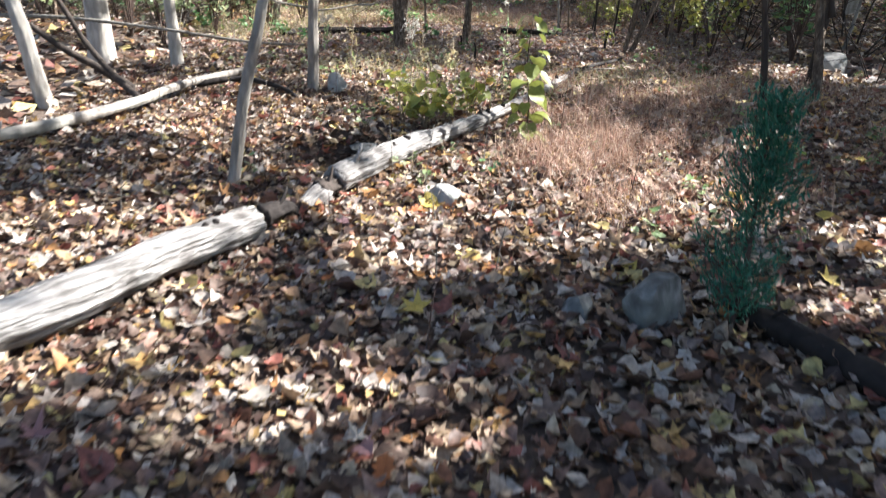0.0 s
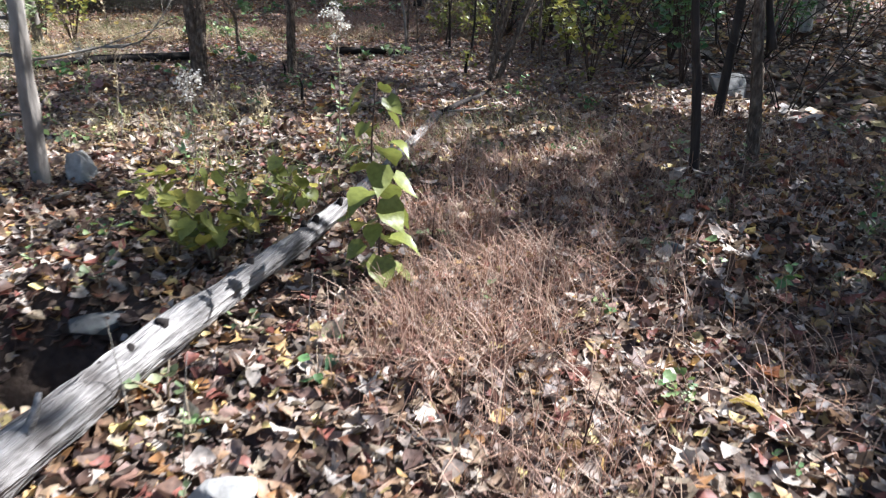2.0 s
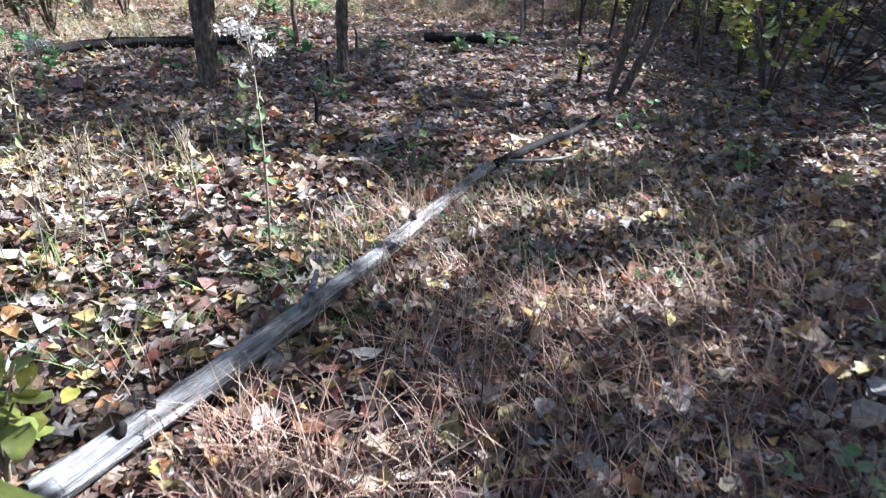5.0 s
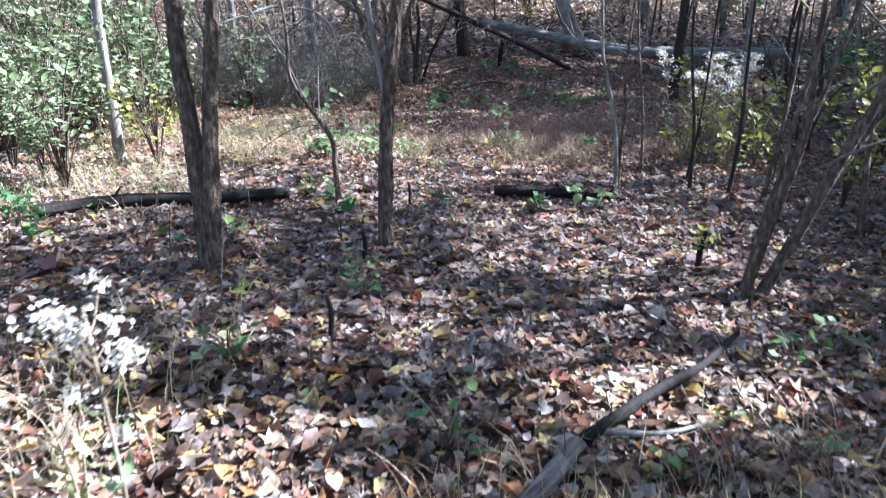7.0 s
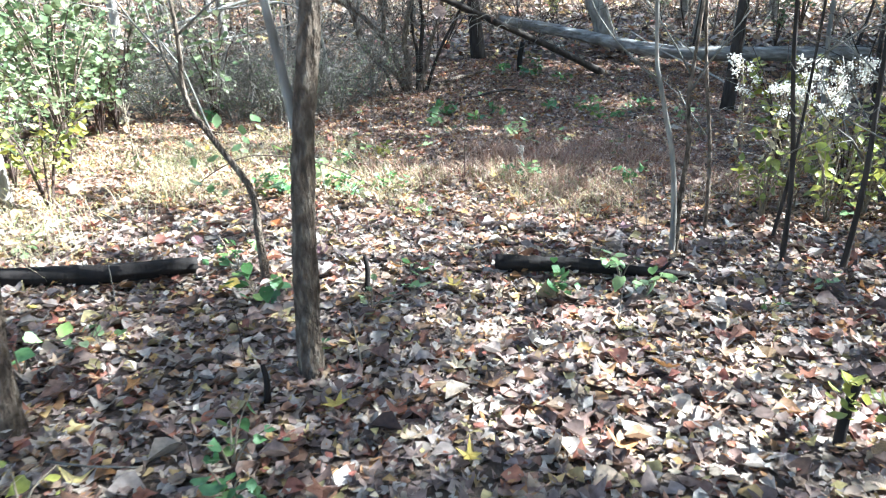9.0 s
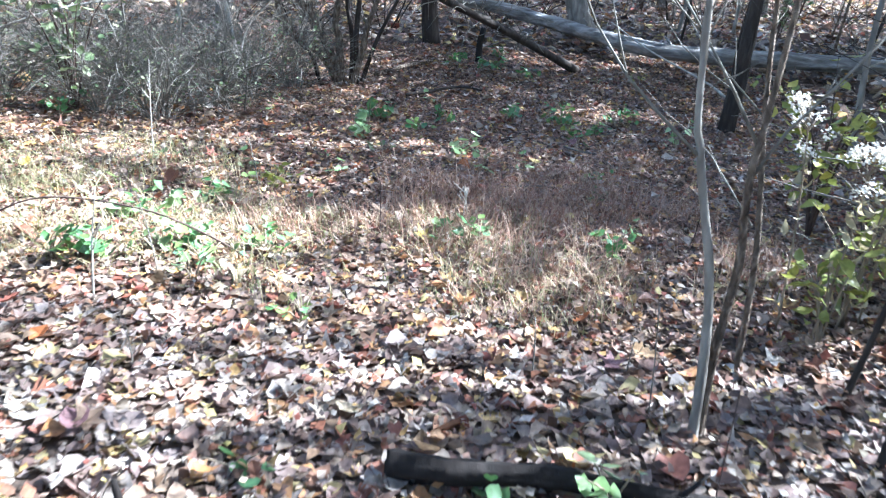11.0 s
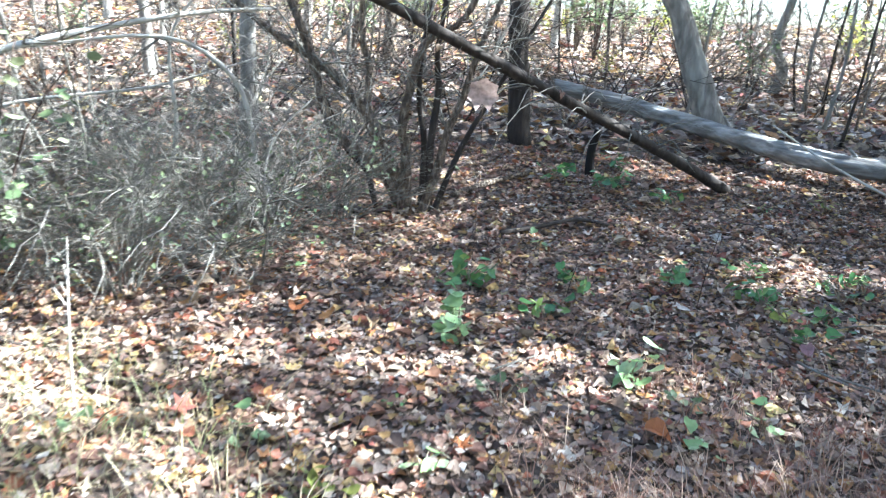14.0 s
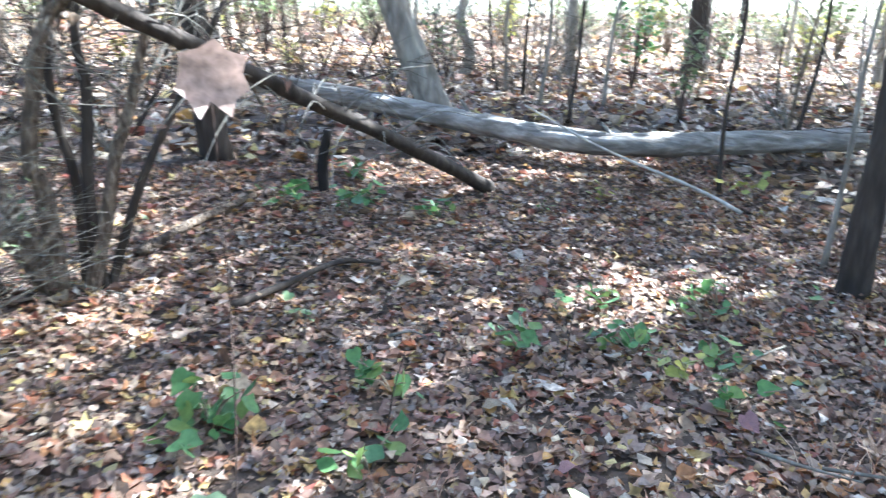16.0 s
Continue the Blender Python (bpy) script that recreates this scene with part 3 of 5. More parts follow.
# paired sapling by the dark log
t = thing("sapling", 2.52, 11.95, "pair of intertwined bare saplings, pale and brown", "sapling", "bare saplings")
trunk_part(t, [(0, 0, -.08), (-.02, 0, .3), (-.06, 0, .6), (-.15, 0, .95), (-.2, 0, 1.3), (-.3, .1, 3.2)], .019, .008, M_BARKGREY, "trunk", 8)
trunk_part(t, [(.02, .01, -.08), (.015, .02, .3), (.03, .02, .62), (.0, 0, .9), (.02, 0, 1.3), (.1, .1, 3)], .019, .007, M_BARK, "second_trunk", 8)
for a, b in (((-.15, 0, .95), (-.6, .1, .6)), ((.0, 0, .9), (.5, 0, .8)), ((-.15, 0, .95), (-.25, 0, .9)), ((.0, 0, 1.0), (-.4, 0, .9))):
    g = Geo()
    grow(g, a, b, .5, .006, 1, 5, .35)
    make("twig", g.v, g.f, M_TWIG, t)
for x, y, r, ln, m in ((3.08, 11.85, .016, -.1, M_BARKDARK), (3.35, 11.75, .018, .02, M_BARKDARK), (3.55, 11.6, .02, .12, M_BARK), (2.8, 12.45, .014, -.12, M_BARK),
                       (3.15, 12.3, .012, .1, M_BARKDARK), (3.8, 12.2, .022, .05, M_BARKDARK)):
    t = thing("sapling", x, y, "thin upright bare sapling with dark bark" if m != M_TWIG else "thin bare grey sapling", "sapling", "bare saplings")
    trunk_part(t, [(0, 0, -.05), (ln * .4 + .02, 0, .5), (ln, .03, 1.2), (ln * 1.5, .1, 2.4), (ln * 2, .2, 4)], r, r * .3, m, "trunk", 8)
    for z in (.6, 1.0, 1.4, 1.8):
        g = Geo()
        w = rnd.uniform(0, 6.28)
        grow(g, (ln * z / 1.2, .02, z), (math.cos(w), math.sin(w), .8), .5, r * .35, 1, 4)
        make("twig", g.v, g.f, M_TWIG, t)

# many-stemmed bush ahead
t = thing("bush", 0.07, 17.9, "many-stemmed bare bush with dark spreading stems", "bush")
for pts, r in (([(-.04, 0, -.1), (-.28, -.04, .3), (-.59, -.09, .52), (-.71, -.11, .73), (-.80, -.12, 1.04), (-.91, -.14, 1.34), (-1.3, -.1, 2.1)], .036),
               ([(-.06, .02, -.1), (-.30, -.05, .56), (-.52, -.08, .85), (-.77, -.12, 1.07), (-1.13, -.17, 1.27), (-1.7, -.2, 1.7)], .034),
               ([(-.07, -.01, -.1), (-.10, -.01, .46), (-.14, -.02, .62), (-.09, -.01, .96), (0, 0, 1.26), (.26, .04, 1.45), (.5, .1, 2.0)], .032),
               ([(.02, 0, -.1), (.14, .02, .34), (.20, .03, .63), (.29, .04, .88), (.38, .06, 1.22), (.7, .1, 2.1)], .030),
               ([(.10, .02, -.1), (.08, .01, .47), (.11, .02, .94), (.09, .01, 1.25), (.2, .05, 2.2)], .024),
               ([(-.28, -.05, -.1), (-.33, -.05, .1), (-.40, -.06, .30), (-.56, -.08, .46), (-.7, -.1, .8)], .018),
               ([(-.03, .03, -.1), (-.2, -.02, .35), (-.39, -.06, .65), (-.40, -.06, 1.06), (-.46, -.07, 1.30), (-.5, 0, 2.2)], .028),
               ([(.03, .06, -.1), (.02, .08, .5), (-.05, .1, 1.0), (.05, .15, 2.0)], .022),
               ([(.1, .05, -.1), (.3, .1, .5), (.55, .15, 1.0), (1.0, .3, 1.9)], .018)):
    s = trunk_part(t, pts, r * 1.4, r * .62, M_BARK if r > .025 else M_BARKDARK, "stem", 10, 5, .08, .15, shaggy=.12)
    for _ in range(7):
        g = Geo()
        p = Vector(pts[rnd.randrange(2, len(pts))])
        grow(g, p, (rnd.uniform(-1, 1), rnd.uniform(-.6, .6), rnd.uniform(.1, 1)), rnd.uniform(.4, .9), r * .24, 2, 4, .7)
        make("twig", g.v, g.f, M_TWIG, s)
leaves_at("foliage", [(rnd.gauss(0, .5), rnd.uniform(-.3, .3), rnd.uniform(.7, 1.9)) for _ in range(26)], .08, M_LITTER, t, [blade(.5, .4), blade(-.5, .6)], "few dead curled brown leaves")

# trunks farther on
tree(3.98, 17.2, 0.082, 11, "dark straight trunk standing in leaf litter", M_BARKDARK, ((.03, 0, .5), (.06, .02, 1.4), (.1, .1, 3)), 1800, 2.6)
t = tree(2.95, 21.35, 0.17, 10, "grey trunk leaning over the fallen log", M_BARKGREY, ((-.2, .03, .4), (-.55, .1, 1.2), (-1.2, .2, 2.8)), 1500, 2.6)
tree(10.3, 27.5, 0.24, 12, "dark stout trunk with low branch stubs", M_BARKDARK, (), 1600, 2.8)
# two unseen trees, added only to cast shade on the near ground
for x, y in ((6.4, 2.9), (7.9, 4.0)):
    tree(x, y, 0.13, 10, "unseen added shade tree with slim brown trunk", M_BARK, ((.05, 0, .5), (.1, .05, 1.4), (.1, .1, 3)), 2200, 2.8)
tree(0.75, 20.1, 0.12, 10, "dark trunk behind the bare bush", M_BARKDARK, ((-.06, 0, .5), (-.15, 0, 1.4), (-.2, .1, 3)), 1500, 2.6)
tree(4.85, 26.4, 0.10, 10, "slim crooked grey trunk", M_BARKGREY, ((.15, 0, .4), (-.05, 0, .9), (.1, 0, 1.8), (0, 0, 3)), 1200, 2.4)
tree(-2.0, 19.7, 0.09, 9, "grey trunk in the brush", M_BARKGREY, (), 1200, 2.4)
tree(-1.9, 12.4, 0.05, 8, "slim grey trunk behind green undergrowth", M_BARKGREY, (), 1200, 2.4)

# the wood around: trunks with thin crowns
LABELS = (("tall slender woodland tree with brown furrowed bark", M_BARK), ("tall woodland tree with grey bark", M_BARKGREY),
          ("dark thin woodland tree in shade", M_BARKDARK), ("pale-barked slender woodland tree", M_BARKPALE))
placed = []
tries = 0
# rows added on the sun side to cast shade, mostly out of view
shade_rows = [(6.9 + 3.1 * a + rnd.uniform(-.7, .7), -3.0 + 3.3 * k + rnd.uniform(-.8, .8)) for a in range(5) for k in range(10)]
while len(placed) < 125 and tries < 4000:
    tries += 1
    if shade_rows:
        x, y = shade_rows.pop()
    elif len(placed) < 76:
        x, y = rnd.uniform(-18, -3.6), rnd.uniform(1, 32)
    else:
        x, y = rnd.uniform(-22, 30), rnd.uniform(24, 58)
    if any((x - a) ** 2 + (y - b) ** 2 < 1.9 for a, b in placed) or (x < 6.6 and y < 9) or (5.0 < x < 8 and 16 < y < 24) or (-3 < x < 7 and y < 25.5):
        continue
    placed.append((x, y))
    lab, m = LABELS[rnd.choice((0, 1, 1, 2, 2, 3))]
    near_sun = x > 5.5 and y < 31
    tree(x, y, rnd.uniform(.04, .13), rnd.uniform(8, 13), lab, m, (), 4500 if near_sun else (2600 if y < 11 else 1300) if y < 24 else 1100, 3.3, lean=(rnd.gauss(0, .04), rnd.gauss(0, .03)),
         low=4.0 if near_sun else 2.6 if y < 24 else 1.0, nlimb=2 if y > 24 else 3)

# ---------------------------------------------------------------- fallen wood
def log(name, pts, r0, r1, material, label, category="log", seg=20, stubs=0, knots=0, rough=0.13):
    """Lying wood: a barrel, with broken stubs and knots of its own."""
    x, y, z = pts[0]
    t = thing(name, x, y, label, category, z=z)
    way = math.atan2(pts[-1][1] - y, pts[-1][0] - x)
    t.rotation_euler.z = way
    co, si = math.cos(way), math.sin(way)
    loc = [((a - x) * co + (b - y) * si, (b - y) * co - (a - x) * si, c - z) for a, b, c in pts]
    trunk_part(t, loc, r0, r1, material, "barrel", 28 if r0 > .05 else seg, 14 if r0 > .05 else 8, rough * .5, 0, shaggy=0.2)
    line = smooth_line(loc, 8)
    for k in range(stubs + knots):
        p = line[rnd.randrange(2, len(line) - 2)]
        g = Geo()
        w = rnd.uniform(-.6, 1.2)
        d = Vector((math.cos(w) * .8, -math.sin(w) * .4, 1)).normalized()
        if k < stubs:
            tube(g, [p, p + d * r0 * 1.6, p + d * r0 * 2.2 + Vector((.02, .02, .01))], r0 * .25, r0 * .1, 7, 2)
            make("stub", g.v, g.f, material, t)
        else:
            tube(g, [p + d * r0 * .6, p + d * r0 * 0.98, p + d * r0 * 1.1], r0 * .26, r0 * .1, 9, 2)
            make("knot", g.v, g.f, M_ROT, t, "dark round knot")
    return t


log("fallen_log", [(-2.1, 1.9, .12), (-1.45, 2.5, .13), (-1.1, 3.02, .14), (-.83, 3.43, .12)], .086, .072, M_WOOD, "weathered silver-grey log on dry leaves, broken end", stubs=1, knots=2)
log("broken_log_end", [(-.80, 3.47, .12), (-.70, 3.6, .12), (-.66, 3.64, .07)], .056, .025, M_ROT, "dark rotten stub of a broken log", "log", stubs=1, rough=.25)
log("fallen_log", [(-.78, 3.5, .01), (-.66, 3.72, .025), (-.56, 4.0, .06)], .066, .07, M_WOOD, "weathered grey piece of log half under leaves", stubs=0, knots=1)
log("broken_log_end", [(-.57, 3.97, .08), (-.52, 4.06, .08), (-.47, 4.14, .08)], .056, .05, M_BARKDARK, "dark cracked joint of a fallen log", "log", stubs=1, rough=.25)
log("fallen_log", [(-.49, 4.1, .10), (-.28, 4.47, .11), (-.03, 4.86, .11), (.12, 5.08, .10), (.3, 5.36, .092), (.62, 5.84, .085), (1.12, 6.68, .075), (1.92, 8.24, .05)],
    .078, .032, M_WOOD, "long silver-grey fallen log with cracked wood and knots", stubs=2, knots=8)
# no opening: a solid near-black plug stands in for the hollow's shade
t = thing("log_hollow", -.07, 4.79, "dark round plug painted as a shaded hollow in the silver log", "hollow", z=.15)
trunk_part(t, [(0, 0, -.03), (.004, .004, .0), (.012, .014, .034)], .03, .024, M_ROT, "dark_plug", 10, 3, .2, 0)
# log by the cedar: its near-black colour also stands in for deep shade
log("fallen_log", [(1.22, 2.66, .05), (1.38, 2.3, .06), (1.52, 1.92, .06), (1.8, 1.1, .07)], .05, .06, M_ROT, "dark log under the cedar, deep shade put into its colour", stubs=1, rough=.2)
log("fallen_log", [(-2.9, 4.75, .1), (-2.5, 5.15, .12), (-2.15, 5.9, .12), (-1.95, 6.7, .12), (-1.55, 7.6, .1)], .042, .03, M_BARKGREY, "grey lying log half buried in leaves", stubs=2)
log("fallen_branch", [(-2.42, 6.8, .05), (-2.75, 6.9, .22), (-3.05, 6.95, .38), (-3.6, 7.1, .75)], .04, .025, M_BARKDARK, "dark dead branch propped on the ground", "branch", 8)
log("fallen_branch", [(-2.2, 6.3, .06), (-2.5, 6.6, .2), (-2.75, 6.75, .45), (-2.95, 6.8, .8), (-3.3, 6.9, 1.3)], .032, .018, M_BARKDARK, "dark dead branch standing out of a brush heap", "branch", 8, 2)
log("fallen_branch", [(-1.9, 6.9, .08), (-1.5, 7.0, .12), (-1.1, 6.7, .1), (-.95, 6.5, .05)], .03, .02, M_ROT, "dark broken branch across the litter", "branch", 8, 1)
log("fallen_branch", [(-4.2, 7.0, .62), (-3.6, 7.0, .62), (-2.95, 6.95, .62), (-2.2, 6.9, .56), (-1.4, 6.85, .47), (-.9, 6.88, .45)], .022, .008, M_TWIG, "long grey dead branch caught between trunks", "branch", 8)
log("fallen_branch", [(1.95, 8.28, .05), (2.26, 8.63, .06), (2.48, 8.85, .06), (2.72, 9.2, .05)], .026, .012, M_ROT, "thin dark branch lying on leaves", "branch", 8, 2)
log("fallen_branch", [(1.98, 8.35, .04), (2.2, 8.32, .06), (2.4, 8.42, .05)], .014, .006, M_BARKGREY, "short grey broken branch on leaves", "branch", 6)
log("fallen_log", [(-1.6, 10.62, .06), (-1.18, 10.92, .07), (-.43, 11.13, .07), (.0, 11.33, .06)], .055, .04, M_ROT, "dark damp rotting log among undergrowth", stubs=1)
log("fallen_log", [(1.55, 11.58, .05), (1.75, 11.56, .06), (2.0, 11.6, .05), (2.25, 11.6, .03), (2.55, 11.6, .015)], .043, .02, M_ROT, "short dark rotten log in the leaves", stubs=1, rough=.38)
log("fallen_log", [(6.45, 19.6, .52), (5.3, 19.62, .50), (3.9, 19.6, .50), (3.45, 19.8, .53), (3.1, 20.05, .58), (2.75, 20.35, .63), (1.9, 21.0, .77), (1.0, 21.27, .90)],
    .10, .085, M_WOODGREY, "large smooth grey fallen trunk resting across the slope", stubs=2, knots=1)
pole = log("leaning_pole", [(2.66, 19.26, .24), (1.9, 18.74, .63), (1.2, 18.27, .96), (.4, 17.73, 1.34), (-.35, 17.22, 1.70), (-1.1, 16.72, 2.04), (-2.2, 16.0, 2.5)], .05, .034, M_BARKDARK, "dark leaning dead trunk propped over the bush", "dead trunk", 12, 2)
for k in range(70):
    u = rnd.uniform(.15, .85)
    g = Geo()
    p = pole.matrix_basis.inverted() @ (Vector((2.66, 19.26, .24)).lerp(Vector((-1.1, 16.72, 2.04)), u))
    d = Vector((rnd.uniform(-1, 1), rnd.uniform(-1, .6), rnd.uniform(-.4, .7))).normalized() * rnd.uniform(.3, .8)
    tube(g, [tuple(p), tuple(p + d * .5 + Vector((0, 0, .05))), tuple(p + d + Vector((rnd.gauss(0, .05), rnd.gauss(0, .05), -.12)))], .007, .002, 4, 3)
    make("twig", g.v, g.f, M_TWIG, pole)
log("fallen_branch", [(4.3, 18.5, gz(4.3, 18.5) + .03), (4.1, 18.75, gz(4.1, 18.75) + .12), (3.5, 19.2, .55), (3.05, 19.6, .82)], .016, .008, M_BARKPALE, "thin pale stick leaning on the grey trunk", "branch", 6)
log("fallen_branch", [(.75, 17.62, gz(.75, 17.62) + .02), (1.0, 17.75, gz(1, 17.75) + .05), (1.3, 17.95, gz(1.3, 17.95) + .06), (1.6, 18.0, gz(1.6, 18) + .02)], .022, .01, M_BARKDARK, "crooked dark stick on the leaves", "branch", 6, 1)
log("fallen_branch", [(.3, 18.3, gz(.3, 18.3) + .03), (.6, 18.7, gz(.6, 18.7) + .05), (.95, 19.1, gz(.95, 19.1) + .04)], .03, .022, M_BARK, "grey piece of branch lying by the bush", "branch", 8)
t = thing("stump", 1.45, 19.3, "small dark snapped stump", "stump")
trunk_part(t, [(0, 0, -.1), (-.02, 0, .2), (.02, 0, .42)], .05, .035, M_ROT, "trunk", 9)
t = thing("stump", 2.75, 10.1, "small dark broken stump with yellow leaves", "stump")
trunk_part(t, [(0, 0, -.1), (.0, 0, .12), (.02, 0, .24)], .022, .012, M_ROT, "trunk", 8)
leaves_at("foliage", [(rnd.gauss(0, .04), rnd.gauss(0, .03), rnd.uniform(.1, .27)) for _ in range(24)], .06, M_YGREEN, t, [blade(.4, .3, .3)], "small yellowing leaves")
for x, y, h in ((.86, 9.05, .22), (.80, 10.15, .16), (.93, 11.2, .2)):
    t = thing("stump", x, y, "thin black snapped stub in the leaves", "stump")
    trunk_part(t, [(0, 0, -.08), (.01, 0, h * .6), (-.005, .01, h)], .017, .008, M_ROT, "trunk", 7)

# dead pale boughs arching out of the brush
for pts, r in (([(-.9, 17.2, .05), (-.95, 17.2, .6), (-1.05, 17.1, 1.05), (-1.45, 16.95, 1.28), (-2.3, 16.7, 1.15)], .022),
               ([(-2.8, 16.2, .9), (-2.0, 16.4, 1.2), (-1.3, 16.9, 1.42), (-.8, 17.2, 1.5)], .026),
               ([(-1.5, 17.0, .25), (-1.4, 17.0, .7), (-1.43, 17.0, 1.25), (-1.2, 17.0, 1.6)], .018),
               ([(-3.2, 16.6, .5), (-2.4, 16.8, .8), (-1.6, 17.1, .95), (-.9, 17.3, 1.2)], .016),
               ([(-.7, 17.0, .02), (-.8, 17.0, .4), (-.76, 17.1, .7), (-.55, 17.2, .95)], .012)):
    x, y, z = pts[0]
    t = thing("dead_bough", x, y, "bare silvery dead bough arching over brush", "branch", "dead boughs in the brush", z=z)
    loc = [(a - x, b - y, c - z) for a, b, c in pts]
    trunk_part(t, loc, r, r * .4, M_BARKPALE, "bough", 7, 4, .06, 0)
    for _ in range(6):
        g = Geo()
        p = Vector(loc[rnd.randrange(1, len(loc))])
        grow(g, p, (rnd.uniform(-1, 1), rnd.uniform(-1, .3), rnd.uniform(-.8, .4)), rnd.uniform(.4, .8), r * .25, 1, 4, .5, .1)
        make("twig", g.v, g.f, M_TWIG, t)


# ---------------------------------------------------------------- stones
def stone(x, y, sx, sy, sz, label, turn=0.0, sink=0.3):
    bm = bmesh.new()
    bmesh.ops.create_icosphere(bm, subdivisions=4, radius=1)
    off = Vector((rnd.uniform(0, 50), rnd.uniform(0, 50), 0))
    cuts = [(Vector((rnd.gauss(0, 1), rnd.gauss(0, 1), rnd.gauss(.3, .7))).normalized(), rnd.uniform(.42, .8)) for _ in range(11)]
    for v in bm.verts:
        n = noise.noise(v.co * 1.1 + off) * .35 + noise.noise(v.co * 3.5 + off) * .12
        c = v.co * (1 + n)
        for cut, far in cuts:
            over = c.dot(cut) - far
            if over > 0:
                c = c - cut * over * .92
        v.co = Vector((c.x * sx, c.y * sy, c.z * sz))
    me = bpy.data.meshes.new("stone")
    bm.to_mesh(me)
    bm.free()
    me.materials.append(M_STONEPALE if "pale" in label else M_STONE)
    ob = new("stone", me)
    ob.matrix_world = pose(x, y, gz(x, y) + sz * (1 - sink) * .8, 0, 0, turn)
    return tagged(ob, label, "stone")


stone(.84, 2.64, .15, .12, .20, "rounded grey fieldstone standing in leaves", 10)
stone(.58, 2.72, .12, .08, .07, "small mossy grey stone", 40)
stone(.12, 3.97, .13, .09, .11, "pale angular stone partly covered by leaves", 30)
stone(-.66, 6.97, .14, .11, .12, "pale angular grey stone at a tree foot", 60)
stone(-.34, 5.2, .16, .10, .05, "flat mossy slab over a burrow", 15, .5)
stone(5.3, 9.0, .3, .25, .2, "pale grey rock in leaf litter", 25)
stone(-2.2, 3.1, .13, .1, .09, "grey stone beside the old log", 25)
stone(2.35, 5.3, .07, .06, .05, "small grey stone in dry grass", 5)


# ---------------------------------------------------------------- small plants
def weed(x, y, tall, label, flower=True, lean=(0, 0), name="weed"):
    """A tall dry weed: stem, side stems, seed heads, a few leaves."""
    t = thing(name, x, y, label, "weed", "tall dry weeds")
    g = Geo()
    top = Vector((lean[0] * tall, lean[1] * tall, tall))
    tube(g, [(0, 0, -.03), tuple(top * .5 + Vector((.015, 0, 0))), tuple(top)], .006, .003, 5, 4)
    make("stem", g.v, g.f, M_STEM, t)
    pts = []
    for k in range(9):
        z = tall * rnd.uniform(.72, .93)
        p = Vector((lean[0] * z, lean[1] * z, z))
        w = rnd.uniform(0, 6.28)
        e = p + Vector((math.cos(w) * .065, math.sin(w) * .065, .1)) * rnd.uniform(.5, 1.1)
        g = Geo()
        tube(g, [tuple(p), tuple(p.lerp(e, .5) + Vector((0, 0, -.01))), tuple(e)], .003, .0015, 4, 2)
        make("side_stem", g.v, g.f, M_STEM, t)
        pts += [tuple(e + Vector((rnd.gauss(0, .018), rnd.gauss(0, .018), rnd.gauss(0, .015)))) for _ in range(34)]
    if flower:
        leaves_at("seed_head", pts, .016, M_FLUFF, t, [rhomb(.5, .6), blade(.6, .6, .4)], "white fluffy seed heads", 0, 1.6)
    leaves_at("foliage", [(lean[0] * z + rnd.gauss(0, .03), rnd.gauss(0, .03), z) for z in np.linspace(.12, tall * .75, 18)], .075, M_PALE if name == "weed" and flower else M_STRAW, t, [blade(.8, .3, .17)], "narrow fading leaves", .6)
    return t


weed(.92, 7.2, .98, "tall dry weed with white seed heads", lean=(0, -.03))
weed(.50, 7.65, .42, "pale dry weed stalk without seed heads", False, lean=(-.1, 0))
weed(.42, 7.75, .38, "pale dry weed stalk without seed heads", False, lean=(.12, 0))
for k in range(7):
    weed(3.1 + .11 * k + rnd.uniform(-.05, .05), 12.75 + rnd.uniform(-.15, .25), rnd.uniform(.8, 1.05), "goldenrod gone to white seed beside saplings", lean=(rnd.uniform(-.12, .12), 0), name="goldenrod")
for x, y in ((.1, 7.3), (-.6, 8.2), (-1.1, 8.6), (-1.6, 9.4), (-.9, 9.2), (.0, 6.6), (-2.3, 10.4), (-2.9, 12.6), (-2.4, 13.2), (4.6, 11.2), (5.2, 12.4), (-1.2, 12.9)):
    weed(x, y, rnd.uniform(.4, .7), "thin dry brown weed", rnd.random() < .35, (rnd.uniform(-.2, .2), rnd.uniform(-.1, .1)))


def leafy(name, x, y, tall, wide, count, size, material, label, category, shapes, stems=5, group="", stem_mat=None):
    """A low leafy plant: stems from one foot and broad leaves on them."""
    t = thing(name, x, y, label, category, group)
    pts = []
    for k in range(stems):
        w, q = rnd.uniform(0, 6.28), wide * rnd.uniform(.3, 1)
        e = Vector((math.cos(w) * q, math.sin(w) * q, tall * rnd.uniform(.6, 1)))
        g = Geo()
        tube(g, [(0, 0, -.02), (e.x * .35, e.y * .35, e.z * .6), tuple(e)], .004 + .004 * tall, .002, 5, 3)
        make("stem", g.v, g.f, stem_mat or M_STEM, t)
        for _ in range(max(1, count // stems)):
            u = rnd.uniform(.35, 1)
            pts.append((e.x * u + rnd.gauss(0, size * .5), e.y * u + rnd.gauss(0, size * .5), max(.03, e.z * u + rnd.gauss(0, size * .35))))
    leaves_at("foliage", pts, size, material, t, shapes, "", .35, .8)
    return t


HEART = [heart(.3, .2), heart(-.2, .3)]
# yellow-green shrub left of the log
for dx, dy in ((-.15, 0), (.2, .1), (.02, -.1), (.38, .22)):
    leafy("shrub", .08 + dx, 5.72 + dy, .48, .26, 44, .085, M_YGREEN, "yellow-green leafy shrub beside the fallen log", "shrub", HEART, 5)
